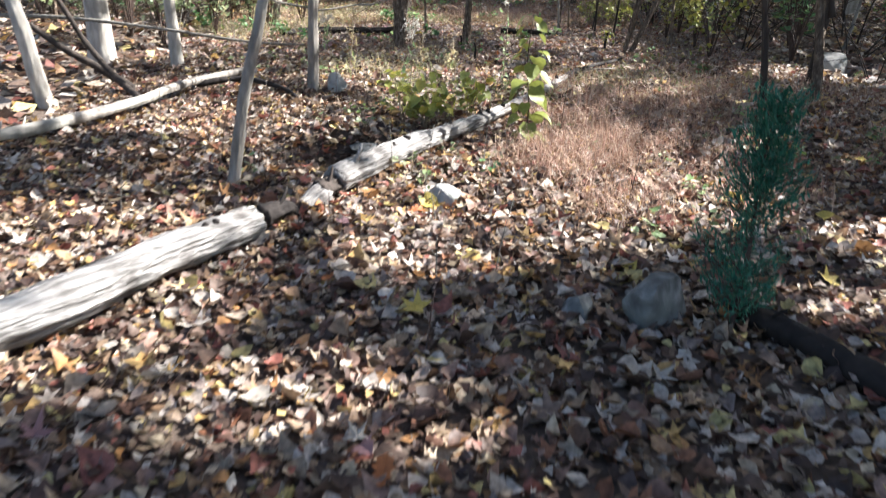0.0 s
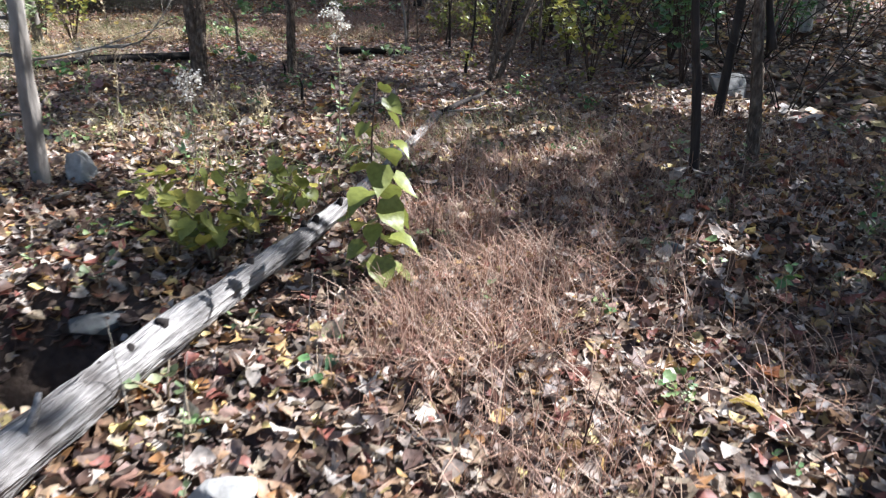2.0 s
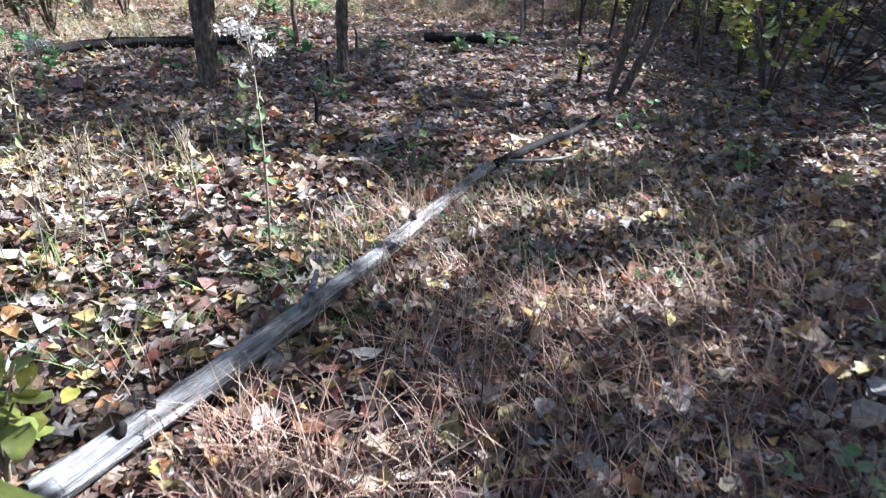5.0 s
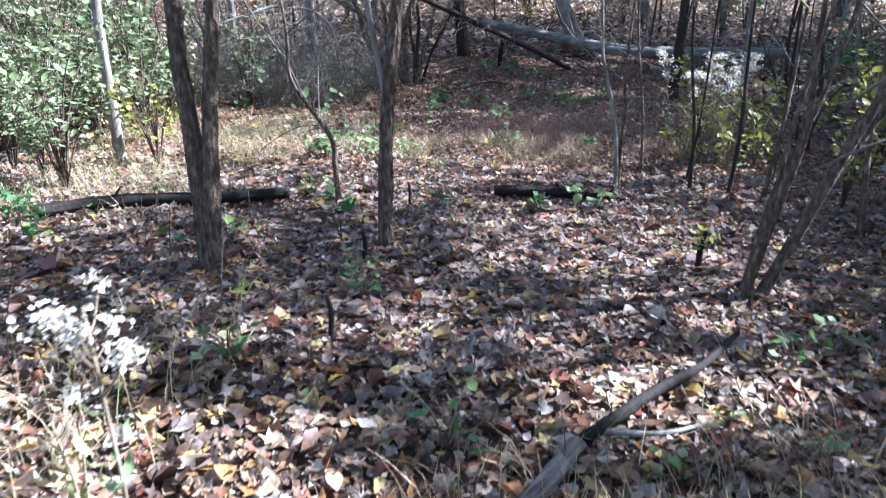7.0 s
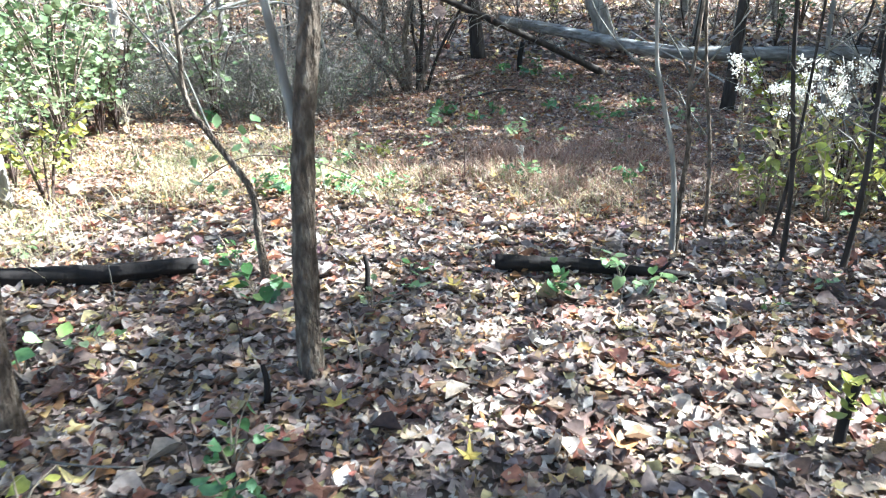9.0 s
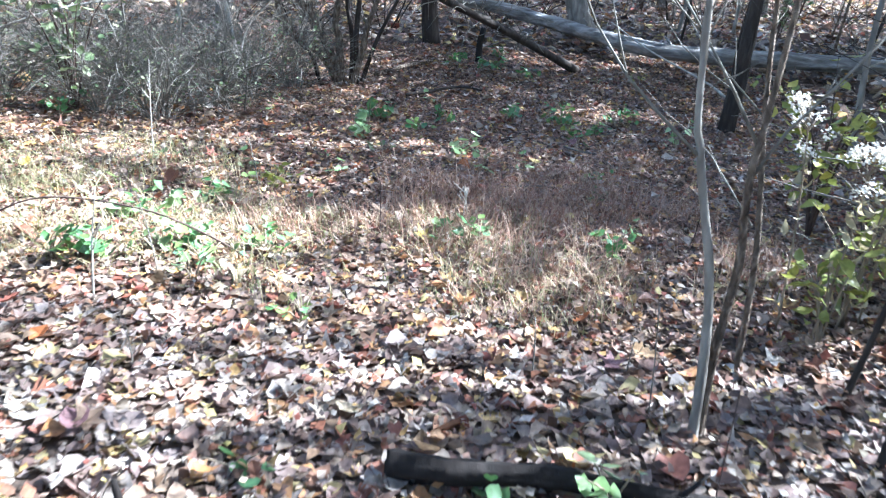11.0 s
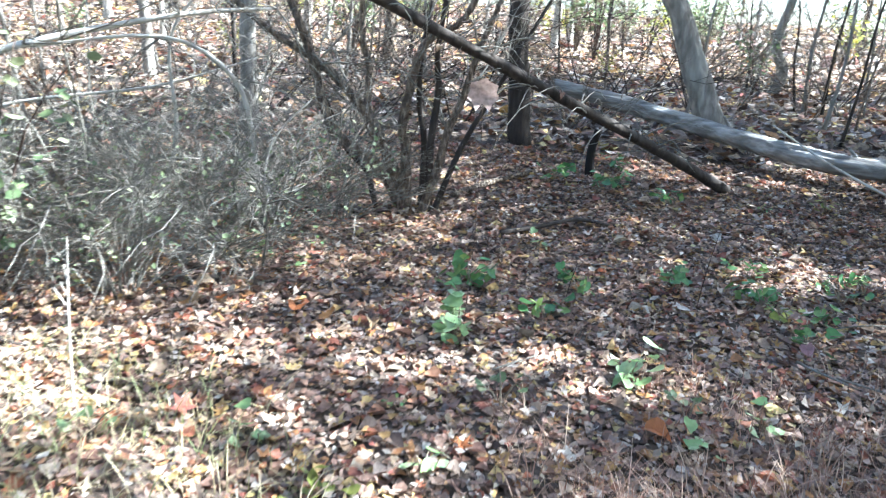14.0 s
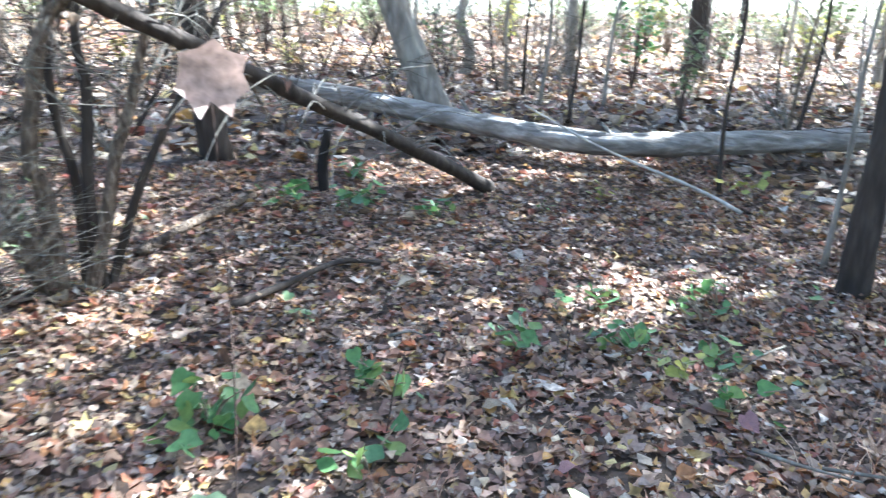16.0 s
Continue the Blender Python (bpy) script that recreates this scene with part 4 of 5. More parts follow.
# single tall seedling with heart leaves beside the log: each leaf a part
t = thing("seedling", .80, 5.25, "slender seedling with large yellow-green heart-shaped leaves", "seedling")
g = Geo()
tube(g, [(0, 0, -.03), (.01, 0, .3), (-.02, .02, .6), (.0, .02, .92)], .007, .003, 6, 4)
make("stem", g.v, g.f, M_REDSTEM, t)
for k in range(26):
    z = .1 + .82 * k / 25
    w = k * 2.4 + rnd.uniform(-.3, .3)
    v, f = heart(rnd.uniform(-.4, .5), rnd.uniform(.0, .4))
    s = rnd.uniform(.10, .165) * (1.0 if z < .65 else .75)
    m = Matrix.Translation((math.cos(w) * .07, math.sin(w) * .07 + .01, z)) @ Euler((rnd.uniform(-1.1, -.4), rnd.uniform(-.3, .3), w - math.pi / 2)).to_matrix().to_4x4() @ Matrix.Scale(s, 4)
    make("leaf", [m @ Vector((a, b + .5, c)) for a, b, c in v], f, M_YGREEN, t)

# small cedar
t = thing("cedar_sapling", 1.16, 2.58, "small dark green cedar sapling with feathery foliage", "conifer sapling")
trunk_part(t, [(0, 0, -.05), (.01, 0, .35), (.0, .02, .65), (.02, .02, .92)], .011, .003, M_REDSTEM, "trunk", 7)
for k in range(50):
    z = .05 + .84 * (k / 49)
    if .27 < z < .38:
        continue
    w = k * 2.4
    ln = (.21 if z < .3 else .26 * (1.05 - z * .85)) * rnd.uniform(.65, 1.25) + .02
    d = Vector((math.cos(w), math.sin(w), 1.0)).normalized()
    g = Geo()
    tube(g, [(0, .01, z), (d.x * ln * .5, d.y * ln * .5, z + d.z * ln * .4), (d.x * ln, d.y * ln, z + d.z * ln)], .003, .001, 4, 2)
    b = make("branch", g.v, g.f, M_REDSTEM, t)
    pts = []
    for _ in range(90):
        u = rnd.uniform(.1, 1.15)
        s = .027 * (1.2 - .6 * u)
        pts.append((d.x * ln * u + rnd.gauss(0, s), d.y * ln * u + rnd.gauss(0, s), z + d.z * ln * u + rnd.gauss(0, s)))
    n = len(pts)
    v, tr = scatter([blade(.3, .5, .10)], np.zeros(n, int), np.array(pts), w - 1.57 + rng.normal(0, .9, n), rng.normal(.8, .4, n), rng.normal(0, .5, n), .036 * rng.uniform(.6, 1.3, n))
    tagged(make_tris("foliage", v, tr, M_NEEDLE, b), kind="stuff")

# goldenrod foliage and green undergrowth
for x, y, h in ((3.2, 12.7, .5), (3.55, 12.6, .6), (3.85, 12.8, .6), (3.4, 12.95, .7), (3.7, 13.1, .6)):
    leafy("shrub", x, y, h, .25, 36, .09, M_YGREEN, "yellow-green leafy undergrowth by saplings", "shrub", [blade(.4, .3, .25), blade(-.3, .3, .3)], 6)
GP = "low green plants"
LOW = [blade(.3, .2, .4), heart(.2, .2)]
for x, y, m, n, s, h in ((.66, 15.8, M_PALE, 26, .095, .2), (1.49, 15.6, M_PALE, 16, .09, .14), (-1.97, 15.76, M_GREEN, 26, .07, .2), (.36, 14.33, M_YGREEN, 9, .06, .12),
                         (.18, 14.02, M_GREEN, 12, .06, .14), (.06, 13.84, M_GREEN, 12, .06, .1), (0, 13.6, M_PALE, 9, .06, .12), (2.44, 16.5, M_YGREEN, 10, .07, .15),
                         (.27, 13.1, M_GREEN, 30, .07, .16), (-.11, 12.97, M_GREEN, 34, .07, .18), (.66, 13.2, M_GREEN, 16, .06, .12), (1.55, 13.57, M_GREEN, 12, .06, .16),
                         (2.4, 13.5, M_GREEN, 16, .07, .14), (-1.6, 10.5, M_GREEN, 40, .07, .25), (.9, 9.6, M_GREEN, 16, .06, .16), (1.47, 8.25, M_GREEN, 12, .07, .25),
                         (.51, 8.8, M_GREEN, 10, .06, .12), (2.72, 5.85, M_PALE, 12, .055, .15), (2.2, 11.55, M_PALE, 14, .07, .16), (1.85, 11.55, M_GREEN, 8, .06, .1),
                         (1.3, 16.7, M_GREEN, 16, .07, .12), (1.9, 16.9, M_GREEN, 16, .07, .14), (2.4, 17.2, M_GREEN, 18, .07, .16), (1.1, 16.2, M_GREEN, 12, .07, .12),
                         (.55, 16.5, M_GREEN, 12, .08, .12), (2.9, 17.0, M_GREEN, 14, .06, .2), (3.3, 16.2, M_PALE, 12, .06, .22), (2.5, 15.0, M_GREEN, 10, .06, .1),
                         (1.6, 19.0, M_GREEN, 18, .08, .16), (2.1, 18.7, M_GREEN, 16, .08, .15), (3.4, 18.9, M_YGREEN, 10, .09, .2), (4.6, 18.8, M_YGREEN, 12, .09, .25),
                         (-2.2, 10.9, M_GREEN, 34, .07, .3), (-1.3, 10.1, M_GREEN, 20, .06, .2), (-2.8, 11.3, M_GREEN, 40, .08, .35), (3.9, 5.6, M_GREEN, 16, .05, .18),
                         (3.1, 4.7, M_GREEN, 14, .05, .15), (2.5, 6.9, M_GREEN, 10, .05, .12), (2.0, 7.2, M_GREEN, 10, .05, .1), (1.2, 5.7, M_PALE, 10, .06, .1), (.45, 4.55, M_GREEN, 6, .05, .08),
                         (2.9, 9.0, M_GREEN, 16, .06, .2), (3.4, 8.4, M_GREEN, 16, .06, .2), (3.6, 9.2, M_YGREEN, 14, .07, .3), (.3, 9.5, M_YGREEN, 8, .06, .14), (-.2, 10.2, M_GREEN, 10, .08, .2),
                         (1.82, 11.32, M_GREEN, 12, .075, .13), (2.3, 11.37, M_PALE, 14, .075, .14), (1.12, 11.52, M_GREEN, 6, .06, .08), (.42, 11.06, M_GREEN, 16, .075, .14), (.23, 11.33, M_GREEN, 12, .07, .12),
                         (.5, 8.74, M_PALE, 10, .055, .12), (.82, 9.79, M_GREEN, 14, .05, .2), (-.11, 13.55, M_GREEN, 14, .08, .2), (-.07, 10.45, M_PALE, 8, .06, .12), (2.63, 16.6, M_GREEN, 12, .07, .15),
                         (1.49, 18.8, M_GREEN, 16, .08, .18), (.03, 4.36, M_PALE, 9, .045, .16), (2.55, 4.75, M_GREEN, 12, .045, .2), (3.44, 5.14, M_GREEN, 14, .045, .18), (3.15, 6.5, M_PALE, 10, .05, .12),
                         (-.3, 12.9, M_GREEN, 14, .07, .2), (.18, 13.07, M_PALE, 10, .08, .14), (.42, 13.0, M_GREEN, 12, .06, .14), (.07, 13.43, M_PALE, 9, .06, .1),
                         (.64, 13.23, M_GREEN, 10, .06, .16), (1.67, 13.54, M_GREEN, 14, .06, .18), (.36, 14.31, M_YGREEN, 12, .07, .14), (-.26, 13.46, M_PALE, 12, .07, .12), (2.36, 16.75, M_GREEN, 22, .075, .16),
                         (3.1, 17.17, M_GREEN, 20, .07, .18), (2.47, 16.27, M_GREEN, 14, .08, .14), (.64, 16.59, M_GREEN, 20, .08, .16), (1.1, 19.0, M_GREEN, 20, .08, .2), (1.73, 19.5, M_GREEN, 16, .08, .2),
                         (5.2, 7.25, M_PALE, 12, .05, .14), (-.85, 7.7, M_PALE, 14, .05, .2), (1.77, 3.73, M_GREEN, 7, .04, .09)):
    leafy("low_plant", x, y, h, .14 + h * .3, n, s, m, {"pale_green_leaf": "pale green broad-leaved seedling in leaf litter", "green_leaf": "low green leafy plant among fallen leaves",
                                                "yellow_green_leaf": "low yellowing plant among fallen leaves"}[m.name], "plant", LOW, 4, GP)

# one dead leaf caught on a twig
t = thing("hanging_leaf", .69, 15.75, "large pinkish-tan dead leaf caught on a thin stem", "leaf")
g = Geo()
tube(g, [(0, .05, -.03), (.02, .03, .6), (0, 0, 1.27)], .002, .001, 4, 4)
make("stem", g.v, g.f, M_REDSTEM, t)
v, f = maple(.7, .3, 7, .8)
m = Matrix.Translation((0, 0, 1.2)) @ Euler((radians(96), radians(14), radians(18))).to_matrix().to_4x4() @ Matrix.Scale(.135, 4)
make("blade", [m @ Vector(p) for p in v], f, leaf_mat("tan_leaf", [(.42, .30, .25)], True), t)

# arching bare cane
t = thing("cane", .66, 13.1, "thin brown cane arching over grass", "cane")
g = Geo()
tube(g, [(0, 0, -.02), (-.25, -.05, .14), (-.55, -.1, .26), (-.95, -.2, .31), (-1.25, -.25, .18), (-1.5, -.2, -.02)], .006, .004, 5, 6)
make("stem", g.v, g.f, M_REDSTEM, t)


# ---------------------------------------------------------------- undergrowth
def bare_shrub(x, y, tall, stems, label, material):
    t = thing("bare_shrub", x, y, label, "shrub", "bare twiggy shrubs")
    for k in range(stems):
        g = Geo()
        w = rnd.uniform(0, 6.28)
        grow(g, (math.cos(w) * .08, math.sin(w) * .08, -.05), (math.cos(w) * .7, math.sin(w) * .7, 1), tall * rnd.uniform(.5, .8), .010, 2, 4, .65, .05, 4)
        make("stem", g.v, g.f, material, t)
    return t


def fine_brush(x, y):
    """A low thicket of fine arching twigs with a few small leaves."""
    t = thing("brush", x, y, "low thicket of fine grey-green arching twigs", "brush", "fine twig thickets")
    tips, g = [], Geo()
    for k in range(24):
        w, q, h = rnd.uniform(0, 6.28), rnd.uniform(.25, .75), rnd.uniform(.45, 1.05)
        e = Vector((math.cos(w) * q, math.sin(w) * q, h * rnd.uniform(.55, .9)))
        grow(g, (math.cos(w) * .05, math.sin(w) * .05, -.03), (e.x, e.y, e.z * 1.5), e.length * .8, .005, 2, 4, .5, .10, 5)
        tips += [tuple(e * rnd.uniform(.4, 1) + Vector((rnd.gauss(0, .08), rnd.gauss(0, .08), rnd.gauss(0, .06)))) for _ in range(9)]
    tagged(make("twig_tangle", g.v, g.f, M_TWIG, t), kind="stuff")
    leaves_at("foliage", [(x, y, max(z, .03)) for x, y, z in tips], .035, M_OLIVE, t, [blade(.3, .2, .35)], "small olive leaves")
    return t


thicket = [fine_brush(-1.0, 16.5), fine_brush(-1.7, 16.0)]
for k, (x, y) in enumerate(((-.75, 17.1), (-1.4, 17.0), (-2.2, 16.5), (-1.15, 15.9), (-2.6, 15.9), (-.45, 17.6), (-1.9, 17.4), (-2.9, 17.0), (-1.0, 17.8), (-2.3, 18.0))):
    copy_thing(thicket[k % 2], pose(x, y, gz(x, y), 0, 0, rnd.uniform(0, 360)) @ Matrix.Scale(rnd.uniform(.75, 1.15), 4))

protos = [bare_shrub(-2.3, 17.3, 1.5, 6, "grey bare twiggy shrub, dense and tangled", M_TWIG), bare_shrub(-1.7, 18.2, 1.9, 6, "grey bare twiggy shrub, tall and tangled", M_TWIG),
          bare_shrub(-3.2, 18.5, 1.7, 7, "brown bare twiggy shrub", M_BARK), bare_shrub(1.6, 22.2, 2.2, 6, "dark bare twiggy shrub", M_BARKDARK)]
spots = [(-3.0, 16.6, 0), (-1.5, 17.2, 0), (-2.6, 19.4, 1), (-3.8, 17.6, 1), (-1.2, 18.8, 0), (-4.6, 18.8, 2), (-1.0, 19.8, 3), (.0, 20.8, 3), (-3.9, 20.4, 2), (-5.4, 16.4, 1), (-5.6, 20.8, 2),
         (2.2, 23.4, 3), (.6, 22.8, 2), (-.8, 22.4, 3), (3.8, 24.2, 1), (-2.4, 22.6, 1), (5.6, 25.4, 3), (-3.6, 15.2, 0), (1.3, 20.9, 2), (-4.4, 13.6, 2), (-3.6, 11.9, 0),
         (4.8, 10.4, 3), (5.4, 11.8, 2), (4.3, 12.9, 0), (6.2, 10.0, 3), (6.8, 12.6, 2), (4.9, 14.4, 3), (6.0, 15.4, 1), (5.4, 8.2, 3), (-2.9, 10.0, 0), (-3.6, 9.2, 2), (-.7, 16.6, 0), (-1.4, 16.3, 0), (-1.0, 17.2, 0),
         (-2.0, 16.7, 1), (-2.7, 18.2, 1),  (-3.4, 17.0, 0), (-2.2, 20.6, 3), (-.4, 19.4, 2), (1.0, 23.8, 1), (3.0, 22.8, 3), (4.6, 23.4, 2), (5.4, 24.2, 1), (6.4, 26.0, 2), (8.0, 25.0, 3), (-3.4, 23.4, 1), (-1.6, 24.4, 3), (.4, 25.4, 1), (9.6, 26.2, 1), (2.8, 27.5, 3), (7.2, 28.4, 1), (11, 25, 3), (12.4, 28, 1), (-6.5, 18.2, 1), (-6.4, 15.0, 2), (7.4, 18.4, 3), (6.8, 20.8, 1), (8.4, 22.4, 2), (7.8, 9.0, 3), (-4.4, 6.4, 2), (-4.8, 9.4, 1)]
for x, y, k in spots:
    s = rnd.uniform(.75, 1.15)
    copy_thing(protos[k], pose(x, y, gz(x, y), 0, 0, rnd.uniform(0, 360)) @ Matrix.Scale(s if y > 15.5 or x > 4 else s * .7, 4))

# small green plants scattered through the litter
tufts = [leafy("low_plant", *p, .14, n, c, m, lab, "plant", LOW, 3, GP) for p, n, c, m, lab in (((3.0, 7.6, .12), 9, .045, M_GREEN, "small dark green plant among fallen leaves"),
         ((-.9, 6.9, .16), 11, .045, M_OLIVE, "small olive-green plant among dry grass"), ((2.0, 15.3, .10), 7, .05, M_PALE, "small pale green plant among fallen leaves"))]
for k in range(110):
    x, y = (rnd.uniform(-1.9, 5.4), rnd.uniform(3.0, 9.5)) if k < 62 else (rnd.uniform(-2.6, 4.4), rnd.uniform(9.5, 19))
    copy_thing(tufts[k % 3], pose(x, y, gz(x, y), 0, 0, rnd.uniform(0, 360)) @ Matrix.Scale(rnd.uniform(.6, 1.2), 4))

green = [leafy("leafy_shrub", -2.6, 11.9, 1.1, .5, 130, .075, M_OLIVE, "grey-green leafy shrub under trees", "shrub", LOW, 10, "green shrubs", M_REDSTEM),
         leafy("leafy_shrub", 4.9, 11.6, 1.4, .5, 150, .08, M_GREEN, "dark green leafy shrub in shade", "shrub", LOW, 10, "green shrubs", M_REDSTEM),
         leafy("leafy_shrub", 4.4, 13.2, 1.1, .45, 150, .08, M_YGREEN, "yellowing leafy shrub under trees", "shrub", [blade(.4, .2, .3)], 9, "green shrubs", M_REDSTEM),
         leafy("leafy_shrub", -2.7, 13.4, 1.2, .6, 420, .065, M_OLIVE, "pale olive leafy shrub at the clearing edge", "shrub", [blade(.3, .2, .35)], 14, "green shrubs", M_BARK)]
for x, y, k in ((-2.5, 10.6, 0), (-3.1, 11.4, 0), (-2.2, 11.7, 0), (-3.5, 10.3, 1), (-2.9, 9.6, 0), (-2.0, 13.3, 0), (-2.7, 15.2, 0), (-1.9, 15.9, 0), (-3.3, 15.6, 1), (-2.6, 12.3, 3), (-3.2, 13.9, 3), (-2.9, 14.4, 3), (-3.6, 13.0, 3), (-3.4, 15.9, 3), (-4.4, 14.9, 3), (-4.2, 16.8, 3), (-4.8, 13.0, 3), (-1.9, 11.5, 3), (-3.2, 10.9, 3), (4.1, 11.5, 2), (4.6, 12.3, 2), (3.9, 13.3, 2), (-2.2, 12.9, 0), (-3.3, 12.4, 0), (-3.9, 13.9, 0), (-1.5, 12.3, 2), (-3.0, 13.6, 2), (-4.3, 12.2, 0), (-2.7, 14.9, 0), (5.6, 10.6, 1), (6.4, 11.8, 1), (5.2, 13.4, 2), (4.2, 10.6, 2), (4.0, 9.6, 2),
                (7.2, 10.8, 1), (6.2, 13.6, 1), (7.6, 13.4, 1), (5.0, 9.4, 1), (8.6, 12.0, 1), (3.7, 14.2, 2), (5.8, 16.4, 1), (6.8, 17.6, 1), (5.6, 21.2, 0), (7.0, 24.5, 1), (8.5, 20.4, 1), (4.4, 25.8, 0), (-5.4, 14.6, 0),
                (-4.9, 11.0, 0), (-5.6, 12.8, 0), (-.3, 25.2, 2), (9.6, 24.0, 2), (10.5, 27.0, 0), (2.0, 26.6, 2), (-6.0, 22.8, 0), (-4.2, 24.4, 2), (9.4, 15.6, 1), (-4.0, 10.2, 0), (8.0, 15.0, 1), (9.4, 9.8, 1), (10.2, 12.6, 1)):
    copy_thing(green[k], pose(x, y, gz(x, y), 0, 0, rnd.uniform(0, 360)) @ Matrix.Scale(rnd.uniform(.7, 1.3), 4))


for x, y, s in ((-2.4, 13.9, 1.5), (-3.2, 14.9, 1.8), (-3.9, 13.6, 1.9), (-2.9, 12.9, 1.4), (-4.4, 15.6, 2.0), (-3.4, 16.6, 1.5), (-5.2, 14.0, 2.0), (-4.6, 12.4, 1.7), (-6.0, 16.0, 2.2)):
    copy_thing(green[3], pose(x, y, gz(x, y), 0, 0, rnd.uniform(0, 360)) @ Matrix.Scale(s, 4))
# thin bare saplings through the wood
poles = []
for m, lab in ((M_BARKDARK, "thin dark bare sapling in the undergrowth"), (M_BARKGREY, "thin grey bare sapling in the undergrowth"), (M_BARK, "thin brown bare sapling in the undergrowth")):
    t = thing("sapling", 4.6 + .7 * len(poles), 13.6 + .9 * len(poles), lab, "sapling", "thin bare saplings")
    trunk_part(t, [(0, 0, -.05), (.03, .02, .7), (-.03, .05, 1.5), (.08, .1, 2.6), (.1, .2, 4.5)], .02, .006, m, "trunk", 8, 4, .05)
    for z in (.8, 1.1, 1.4, 1.8, 2.2, 2.7):
        g = Geo()
        w = rnd.uniform(0, 6.28)
        grow(g, (0, .05, z), (math.cos(w), math.sin(w), .9), .8, .006, 1, 4)
        make("twig", g.v, g.f, M_TWIG, t)
    poles.append(t)
for k in range(64):
    if k < 26:
        x, y = rnd.uniform(3.9, 8.5), rnd.uniform(10.5, 24)
    elif k < 54:
        x, y = rnd.uniform(-5, 7), rnd.uniform(20.5, 30)
    else:
        x, y = rnd.uniform(-6, -2.6), rnd.uniform(11, 22)
    copy_thing(poles[rnd.randrange(3)], pose(x, y, gz(x, y), rnd.gauss(0, 5), rnd.gauss(0, 6), rnd.uniform(0, 360)) @ Matrix.Scale(rnd.uniform(.7, 1.5), 4))
for k in range(46):
    x, y = rnd.uniform(-14, 24), rnd.uniform(27, 46)
    copy_thing(green[rnd.choice((0, 2, 3, 3, 2))], pose(x, y, gz(x, y), 0, 0, rnd.uniform(0, 360)) @ Matrix.Scale(rnd.uniform(1.3, 2.6), 4))
for k in range(40):
    x, y = rnd.uniform(-12, 20), rnd.uniform(23, 36)
    copy_thing(protos[rnd.randrange(4)], pose(x, y, gz(x, y), 0, 0, rnd.uniform(0, 360)) @ Matrix.Scale(rnd.uniform(1.0, 1.9), 4))


# ---------------------------------------------------------------- grasses
def grass(name, x0, x1, y0, y1, count, tall, material, label, patchy=0.45):
    x, y = rng.uniform(x0, x1, count), rng.uniform(y0, y1, count)
    u, v = (x - (x0 + x1) / 2) / ((x1 - x0) / 2), (y - (y0 + y1) / 2) / ((y1 - y0) / 2)
    dense = 1 - (u * u + v * v) + patchy * (np.sin(x * 3.3 + 1.2 * np.sin(y * 2.1)) * np.sin(y * 2.9 + x) + (0.6 * np.sin(x * 9.1 + 2 * np.sin(y * 6.3)) * np.sin(y * 8.3 - x * 2) if patchy > .5 else 0))
    keep = rng.random(count) < np.clip(dense * 1.3 - .15, 0, 1)
    x, y = x[keep], y[keep]
    n = len(x)
    h = tall * rng.uniform(.35, 1.15, n)
    w, ln = rng.uniform(0, 6.28, n), rng.uniform(.2, 1.5, n) * h
    wd = rng.uniform(.0012, .0026, n)
    z = height(x, y)
    dx, dy = np.cos(w), np.sin(w)
    rows = []
    for k, (uu, q) in enumerate(((0, 1), (.4, .9), (.75, .65), (1, .15))):
        cx, cy, cz = x + dx * ln * uu ** 1.8, y + dy * ln * uu ** 1.8, z + h * (uu - .25 * uu * uu * (ln / h))
        rows += [np.stack([cx - dy * wd * q, cy + dx * wd * q, cz], -1), np.stack([cx + dy * wd * q, cy - dx * wd * q, cz], -1)]
    V = np.stack(rows, 1).reshape(-1, 3)
    tri = np.array([(0, 1, 3), (0, 3, 2), (2, 3, 5), (2, 5, 4), (4, 5, 7), (4, 7, 6)])
    T = (tri[None] + (np.arange(n) * 8)[:, None, None]).reshape(-1, 3)
    return tagged(make_tris(name, V, T, material), label, "grass", kind="stuff")


RED = "thin reddish-brown dry grass, wispy and matted"
grass("dry_grass", .4, 3.6, 3.6, 8.4, 6500, .22, M_DRYGRASS, RED)
grass("dry_grass", .5, 1.8, 3.5, 5.6, 4200, .22, M_DRYGRASS, RED)
grass("dry_grass", 2.0, 5.2, 4.2, 9.0, 4500, .24, M_DRYGRASS, RED)
grass("dry_grass", .2, 3.4, 12.9, 15.0, 7500, .2, M_DRYGRASS, RED)
grass("dry_grass", -3.4, .9, 12.9, 15.4, 7000, .16, M_STRAW, "pale straw-coloured dry grass")
grass("dry_grass", -1.4, .9, 7.0, 9.4, 1400, .24, M_STRAW, "pale straw-coloured dry grass")
grass("dry_grass", 1.2, 3.4, 6.6, 8.6, 1800, .2, M_STRAW, "pale straw-coloured dry grass")
grass("dry_grass", .75, 1.65, 3.8, 6.4, 2600, .27, M_DRYGRASS, RED, patchy=1.0)
grass("dry_grass", .9, 2.7, 4.8, 7.8, 4200, .2, M_DRYGRASS, RED, patchy=1.0)
grass("dry_grass", .6, 3.6, 12.6, 16.2, 8000, .15, M_DRYGRASS, RED, patchy=.9)
grass("dry_grass", -2.6, 3.2, 12.5, 14.1, 12000, .13, M_STRAW, patchy=.8, label="pale straw-coloured dry grass")
grass("green_grass", -.4, 1.1, 5.9, 7.6, 700, .16, M_GRASS, "small tufts of green grass")
grass("green_grass", .7, 1.6, 6.3, 7.6, 1300, .14, M_GRASS, "small tufts of green grass")
grass("dry_grass", -3.4, -.4, 9.8, 13.0, 4500, .24, M_STRAW, "pale straw-coloured dry grass")



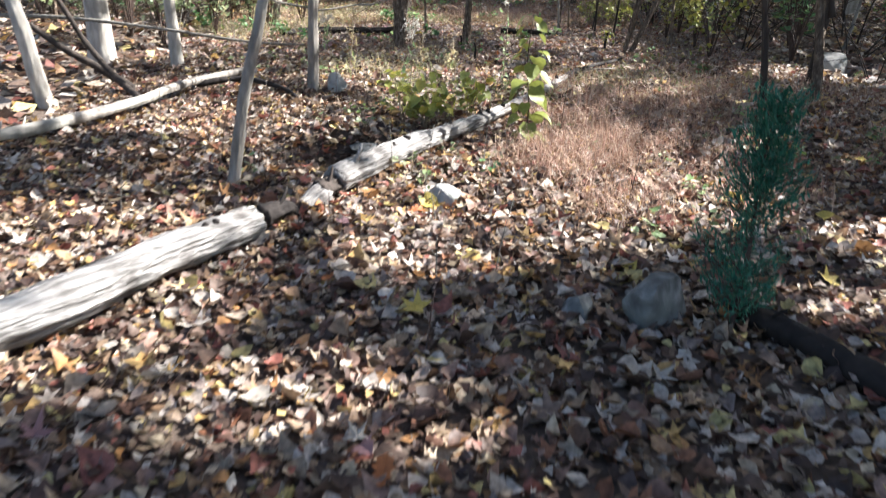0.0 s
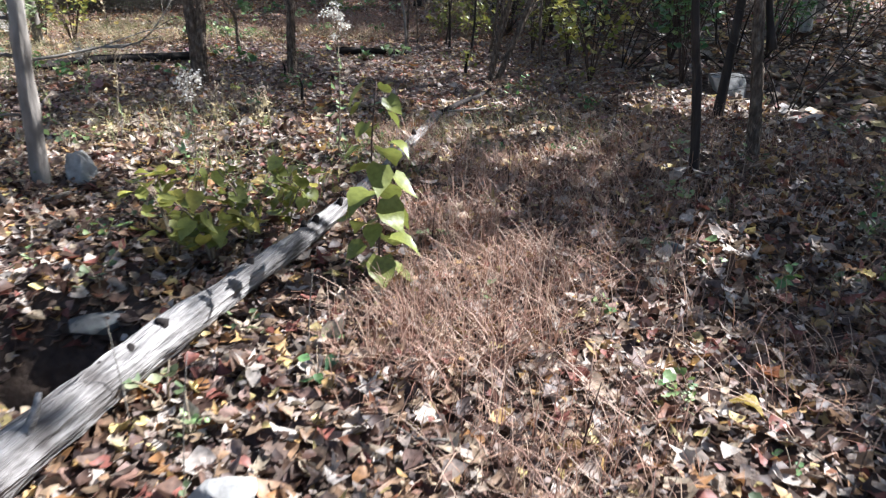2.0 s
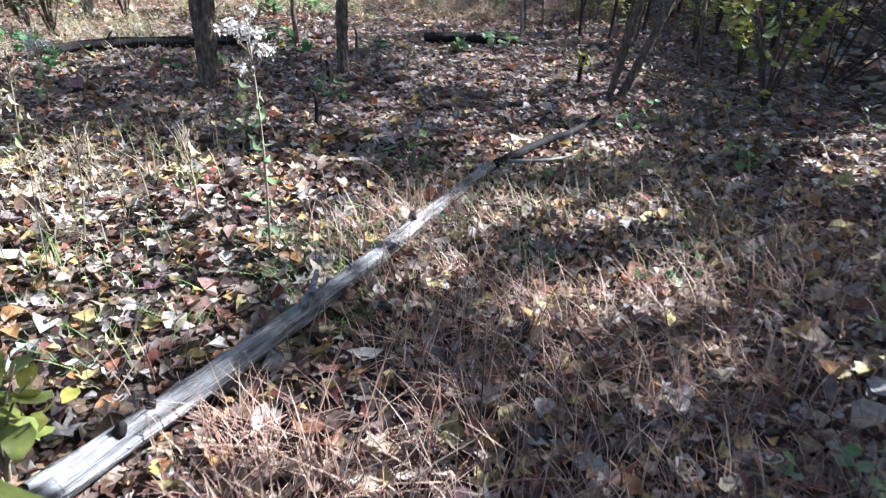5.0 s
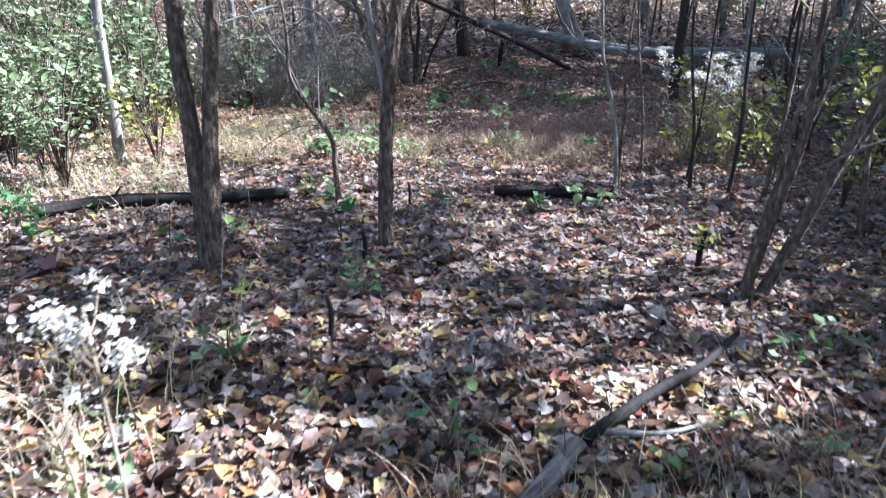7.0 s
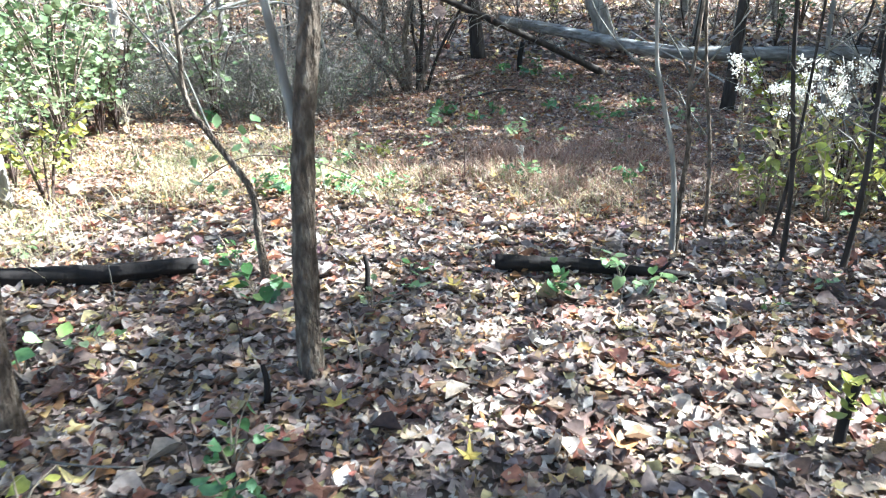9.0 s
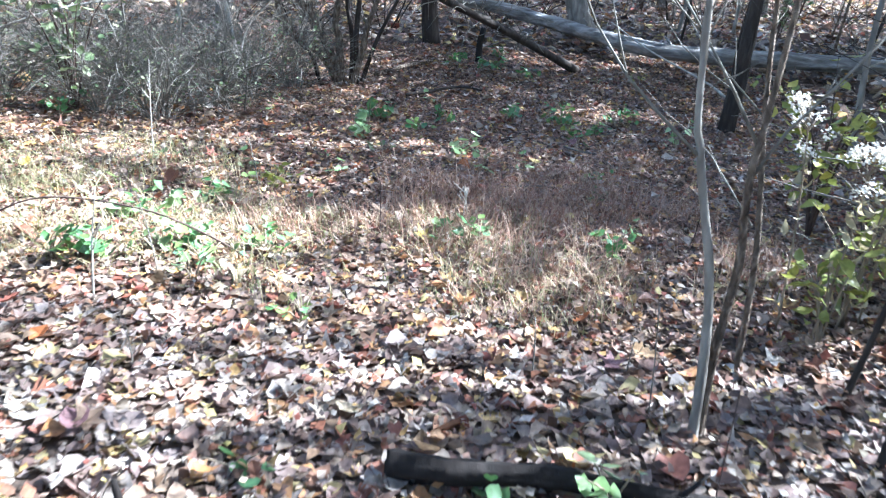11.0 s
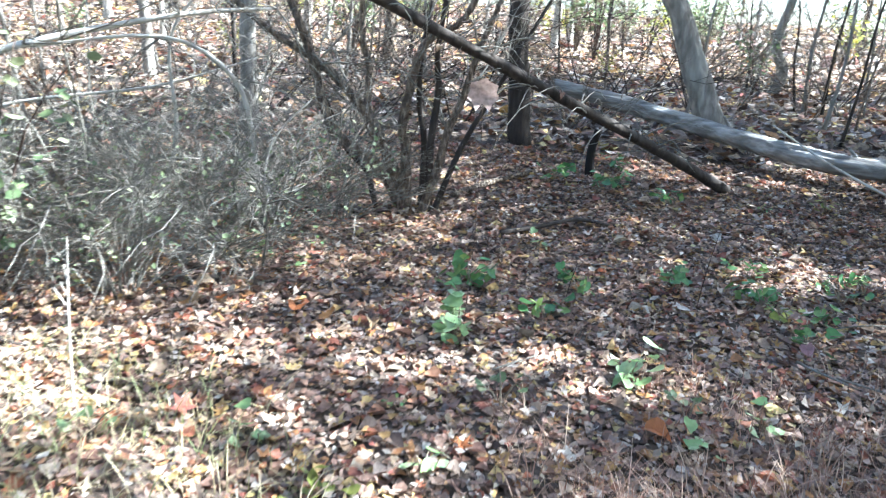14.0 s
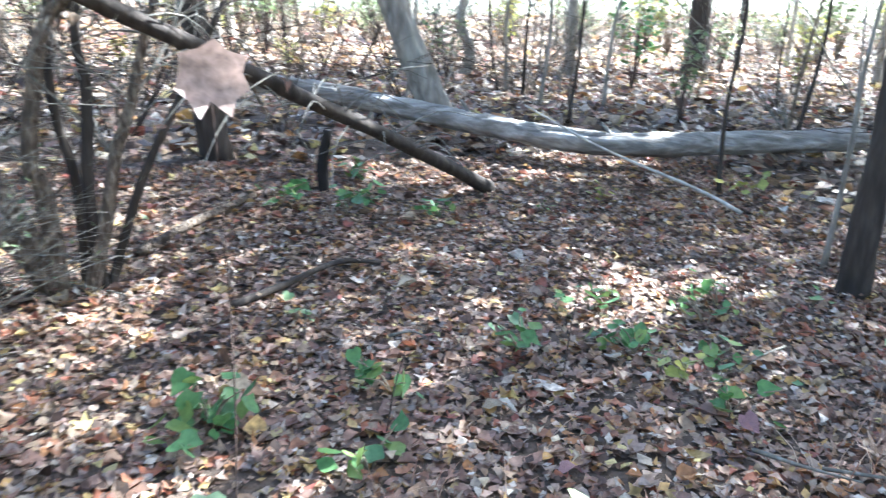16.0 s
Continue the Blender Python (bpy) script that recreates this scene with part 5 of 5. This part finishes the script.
def drift(x, y, along, reach, wide, high, count, material=M_LITTER):
    """Leaves heaped over a lying log."""
    a, b = rng.normal(0, reach, count), rng.normal(0, wide, count)
    px, py = x + a * math.cos(along) - b * math.sin(along), y + a * math.sin(along) + b * math.cos(along)
    z = height(px, py) + high * np.exp(-(a / reach) ** 2 / 3 - (b / wide) ** 2 / 2.5) * rng.uniform(.55, 1.05, count)
    v, t = scatter(SHAPES, rng.integers(0, len(SHAPES), count), np.stack([px, py, z], -1), rng.uniform(0, 6.28, count), rng.normal(0, .4, count), rng.normal(0, .45, count), .068 * rng.uniform(.6, 1.5, count))
    return tagged(make_tris("leaf_litter", v, t, material), "brown and tan leaves drifted over a lying log", "leaf litter", kind="stuff")


drift(-.70, 3.68, 1.1, .15, .09, .10, 190)
drift(1.4, 2.25, -1.2, .3, .07, .10, 40)
drift(.05, 4.3, .4, .5, .35, .05, 220)

# thin upright stalks, counted loosely
for k in range(96):
    x, y = rnd.uniform(-1.8, 4.2), (rnd.uniform(2.2, 9.0) if k < 60 else rnd.uniform(9, 17.5))
    t = thing("dry_stalk", x, y, "thin upright dead stalk" if k % 2 else "thin dark bare seedling stem", "stalk", "dead stalks")
    g = Geo()
    h = rnd.uniform(.15, .5)
    lx, ly = rnd.uniform(-.2, .2) * h, rnd.uniform(-.1, .1) * h
    tube(g, [(0, 0, -.03), (lx * .4, ly * .4, h * .5), (lx, ly, h)], rnd.uniform(.002, .0045), .0015, 5, 3)
    make("stem", g.v, g.f, M_TWIG if k % 2 else M_REDSTEM, t)
    if k % 3 == 0:
        g = Geo()
        grow(g, (lx * .5, ly * .5, h * .55), (rnd.uniform(-1, 1), rnd.uniform(-1, 1), .9), h * .5, .002, 1, 4)
        make("twig", g.v, g.f, M_TWIG, t)
# pale dead stalks standing in the clearing
for x, y, h, lean in ((-0.63, 14.68, .68, .03), (0.13, 12.51, .5, .12), (1.61, 13.96, .17, .1), (1.64, 13.98, .2, -.2)):
    t = thing("dry_stalk", x, y, "pale bleached dead stalk standing in the clearing", "stalk", "pale dead stalks")
    g = Geo()
    tube(g, [(0, 0, -.03), (lean * h * .4, 0, h * .5), (lean * h, .01, h)], .005, .0025, 5, 4)
    make("stem", g.v, g.f, M_BARKPALE, t)
    for k in range(3):
        z = h * rnd.uniform(.45, .9)
        e = Vector((lean * z, 0, z)) + Vector((rnd.uniform(-.09, .09), rnd.uniform(-.05, .05), .07))
        g = Geo()
        tube(g, [(lean * z, 0, z), tuple(e)], .003, .0015, 4, 2)
        make("side_stem", g.v, g.f, M_BARKPALE, t)
# sticks lying about
for k in range(40):
    x, y = rnd.uniform(-2.6, 4.6), rnd.uniform(2.0, 18.5)
    w, ln = rnd.uniform(0, 6.28), rnd.uniform(.12, .5)
    a = Vector((math.cos(w) * ln / 2, math.sin(w) * ln / 2, 0))
    t = thing("stick", x, y, "thin grey stick lying on leaves" if k % 2 else "thin dark stick lying on leaves", "stick", "fallen sticks", z=gz(x, y) + .035)
    g = Geo()
    tube(g, [tuple(-a), (rnd.gauss(0, .02), rnd.gauss(0, .02), .012), tuple(a + Vector((0, 0, .01)))], rnd.uniform(.004, .009), .003, 6, 3)
    make("wood", g.v, g.f, M_TWIG if k % 2 else M_BARKDARK, t)

# ---------------------------------------------------------------- single large leaves on the ground
meshes = []
for k, (v, f) in enumerate((maple(.5, .3), maple(-.4, .5), oak(.5, .4), oak(-.4, .3), heart(.5, .3), blade(.6, .3, .4), maple(.9, .1, 5, .38), heart(-.5, .5))):
    me = bpy.data.meshes.new("leaf")
    me.from_pydata(v, [], f)
    me.materials.append(M_FALLEN)
    meshes.append(me)
for k in range(300):
    x, y = rnd.uniform(-1.8, 3.6), rnd.uniform(1.2, 16.5)
    ob = new("leaf", rnd.choice(meshes))
    ob.parent = ground
    ob.matrix_world = pose(x, y, gz(x, y) + .045, rnd.gauss(0, 14), rnd.gauss(0, 14), rnd.uniform(0, 360)) @ Matrix.Scale(rnd.uniform(.07, .125), 4)
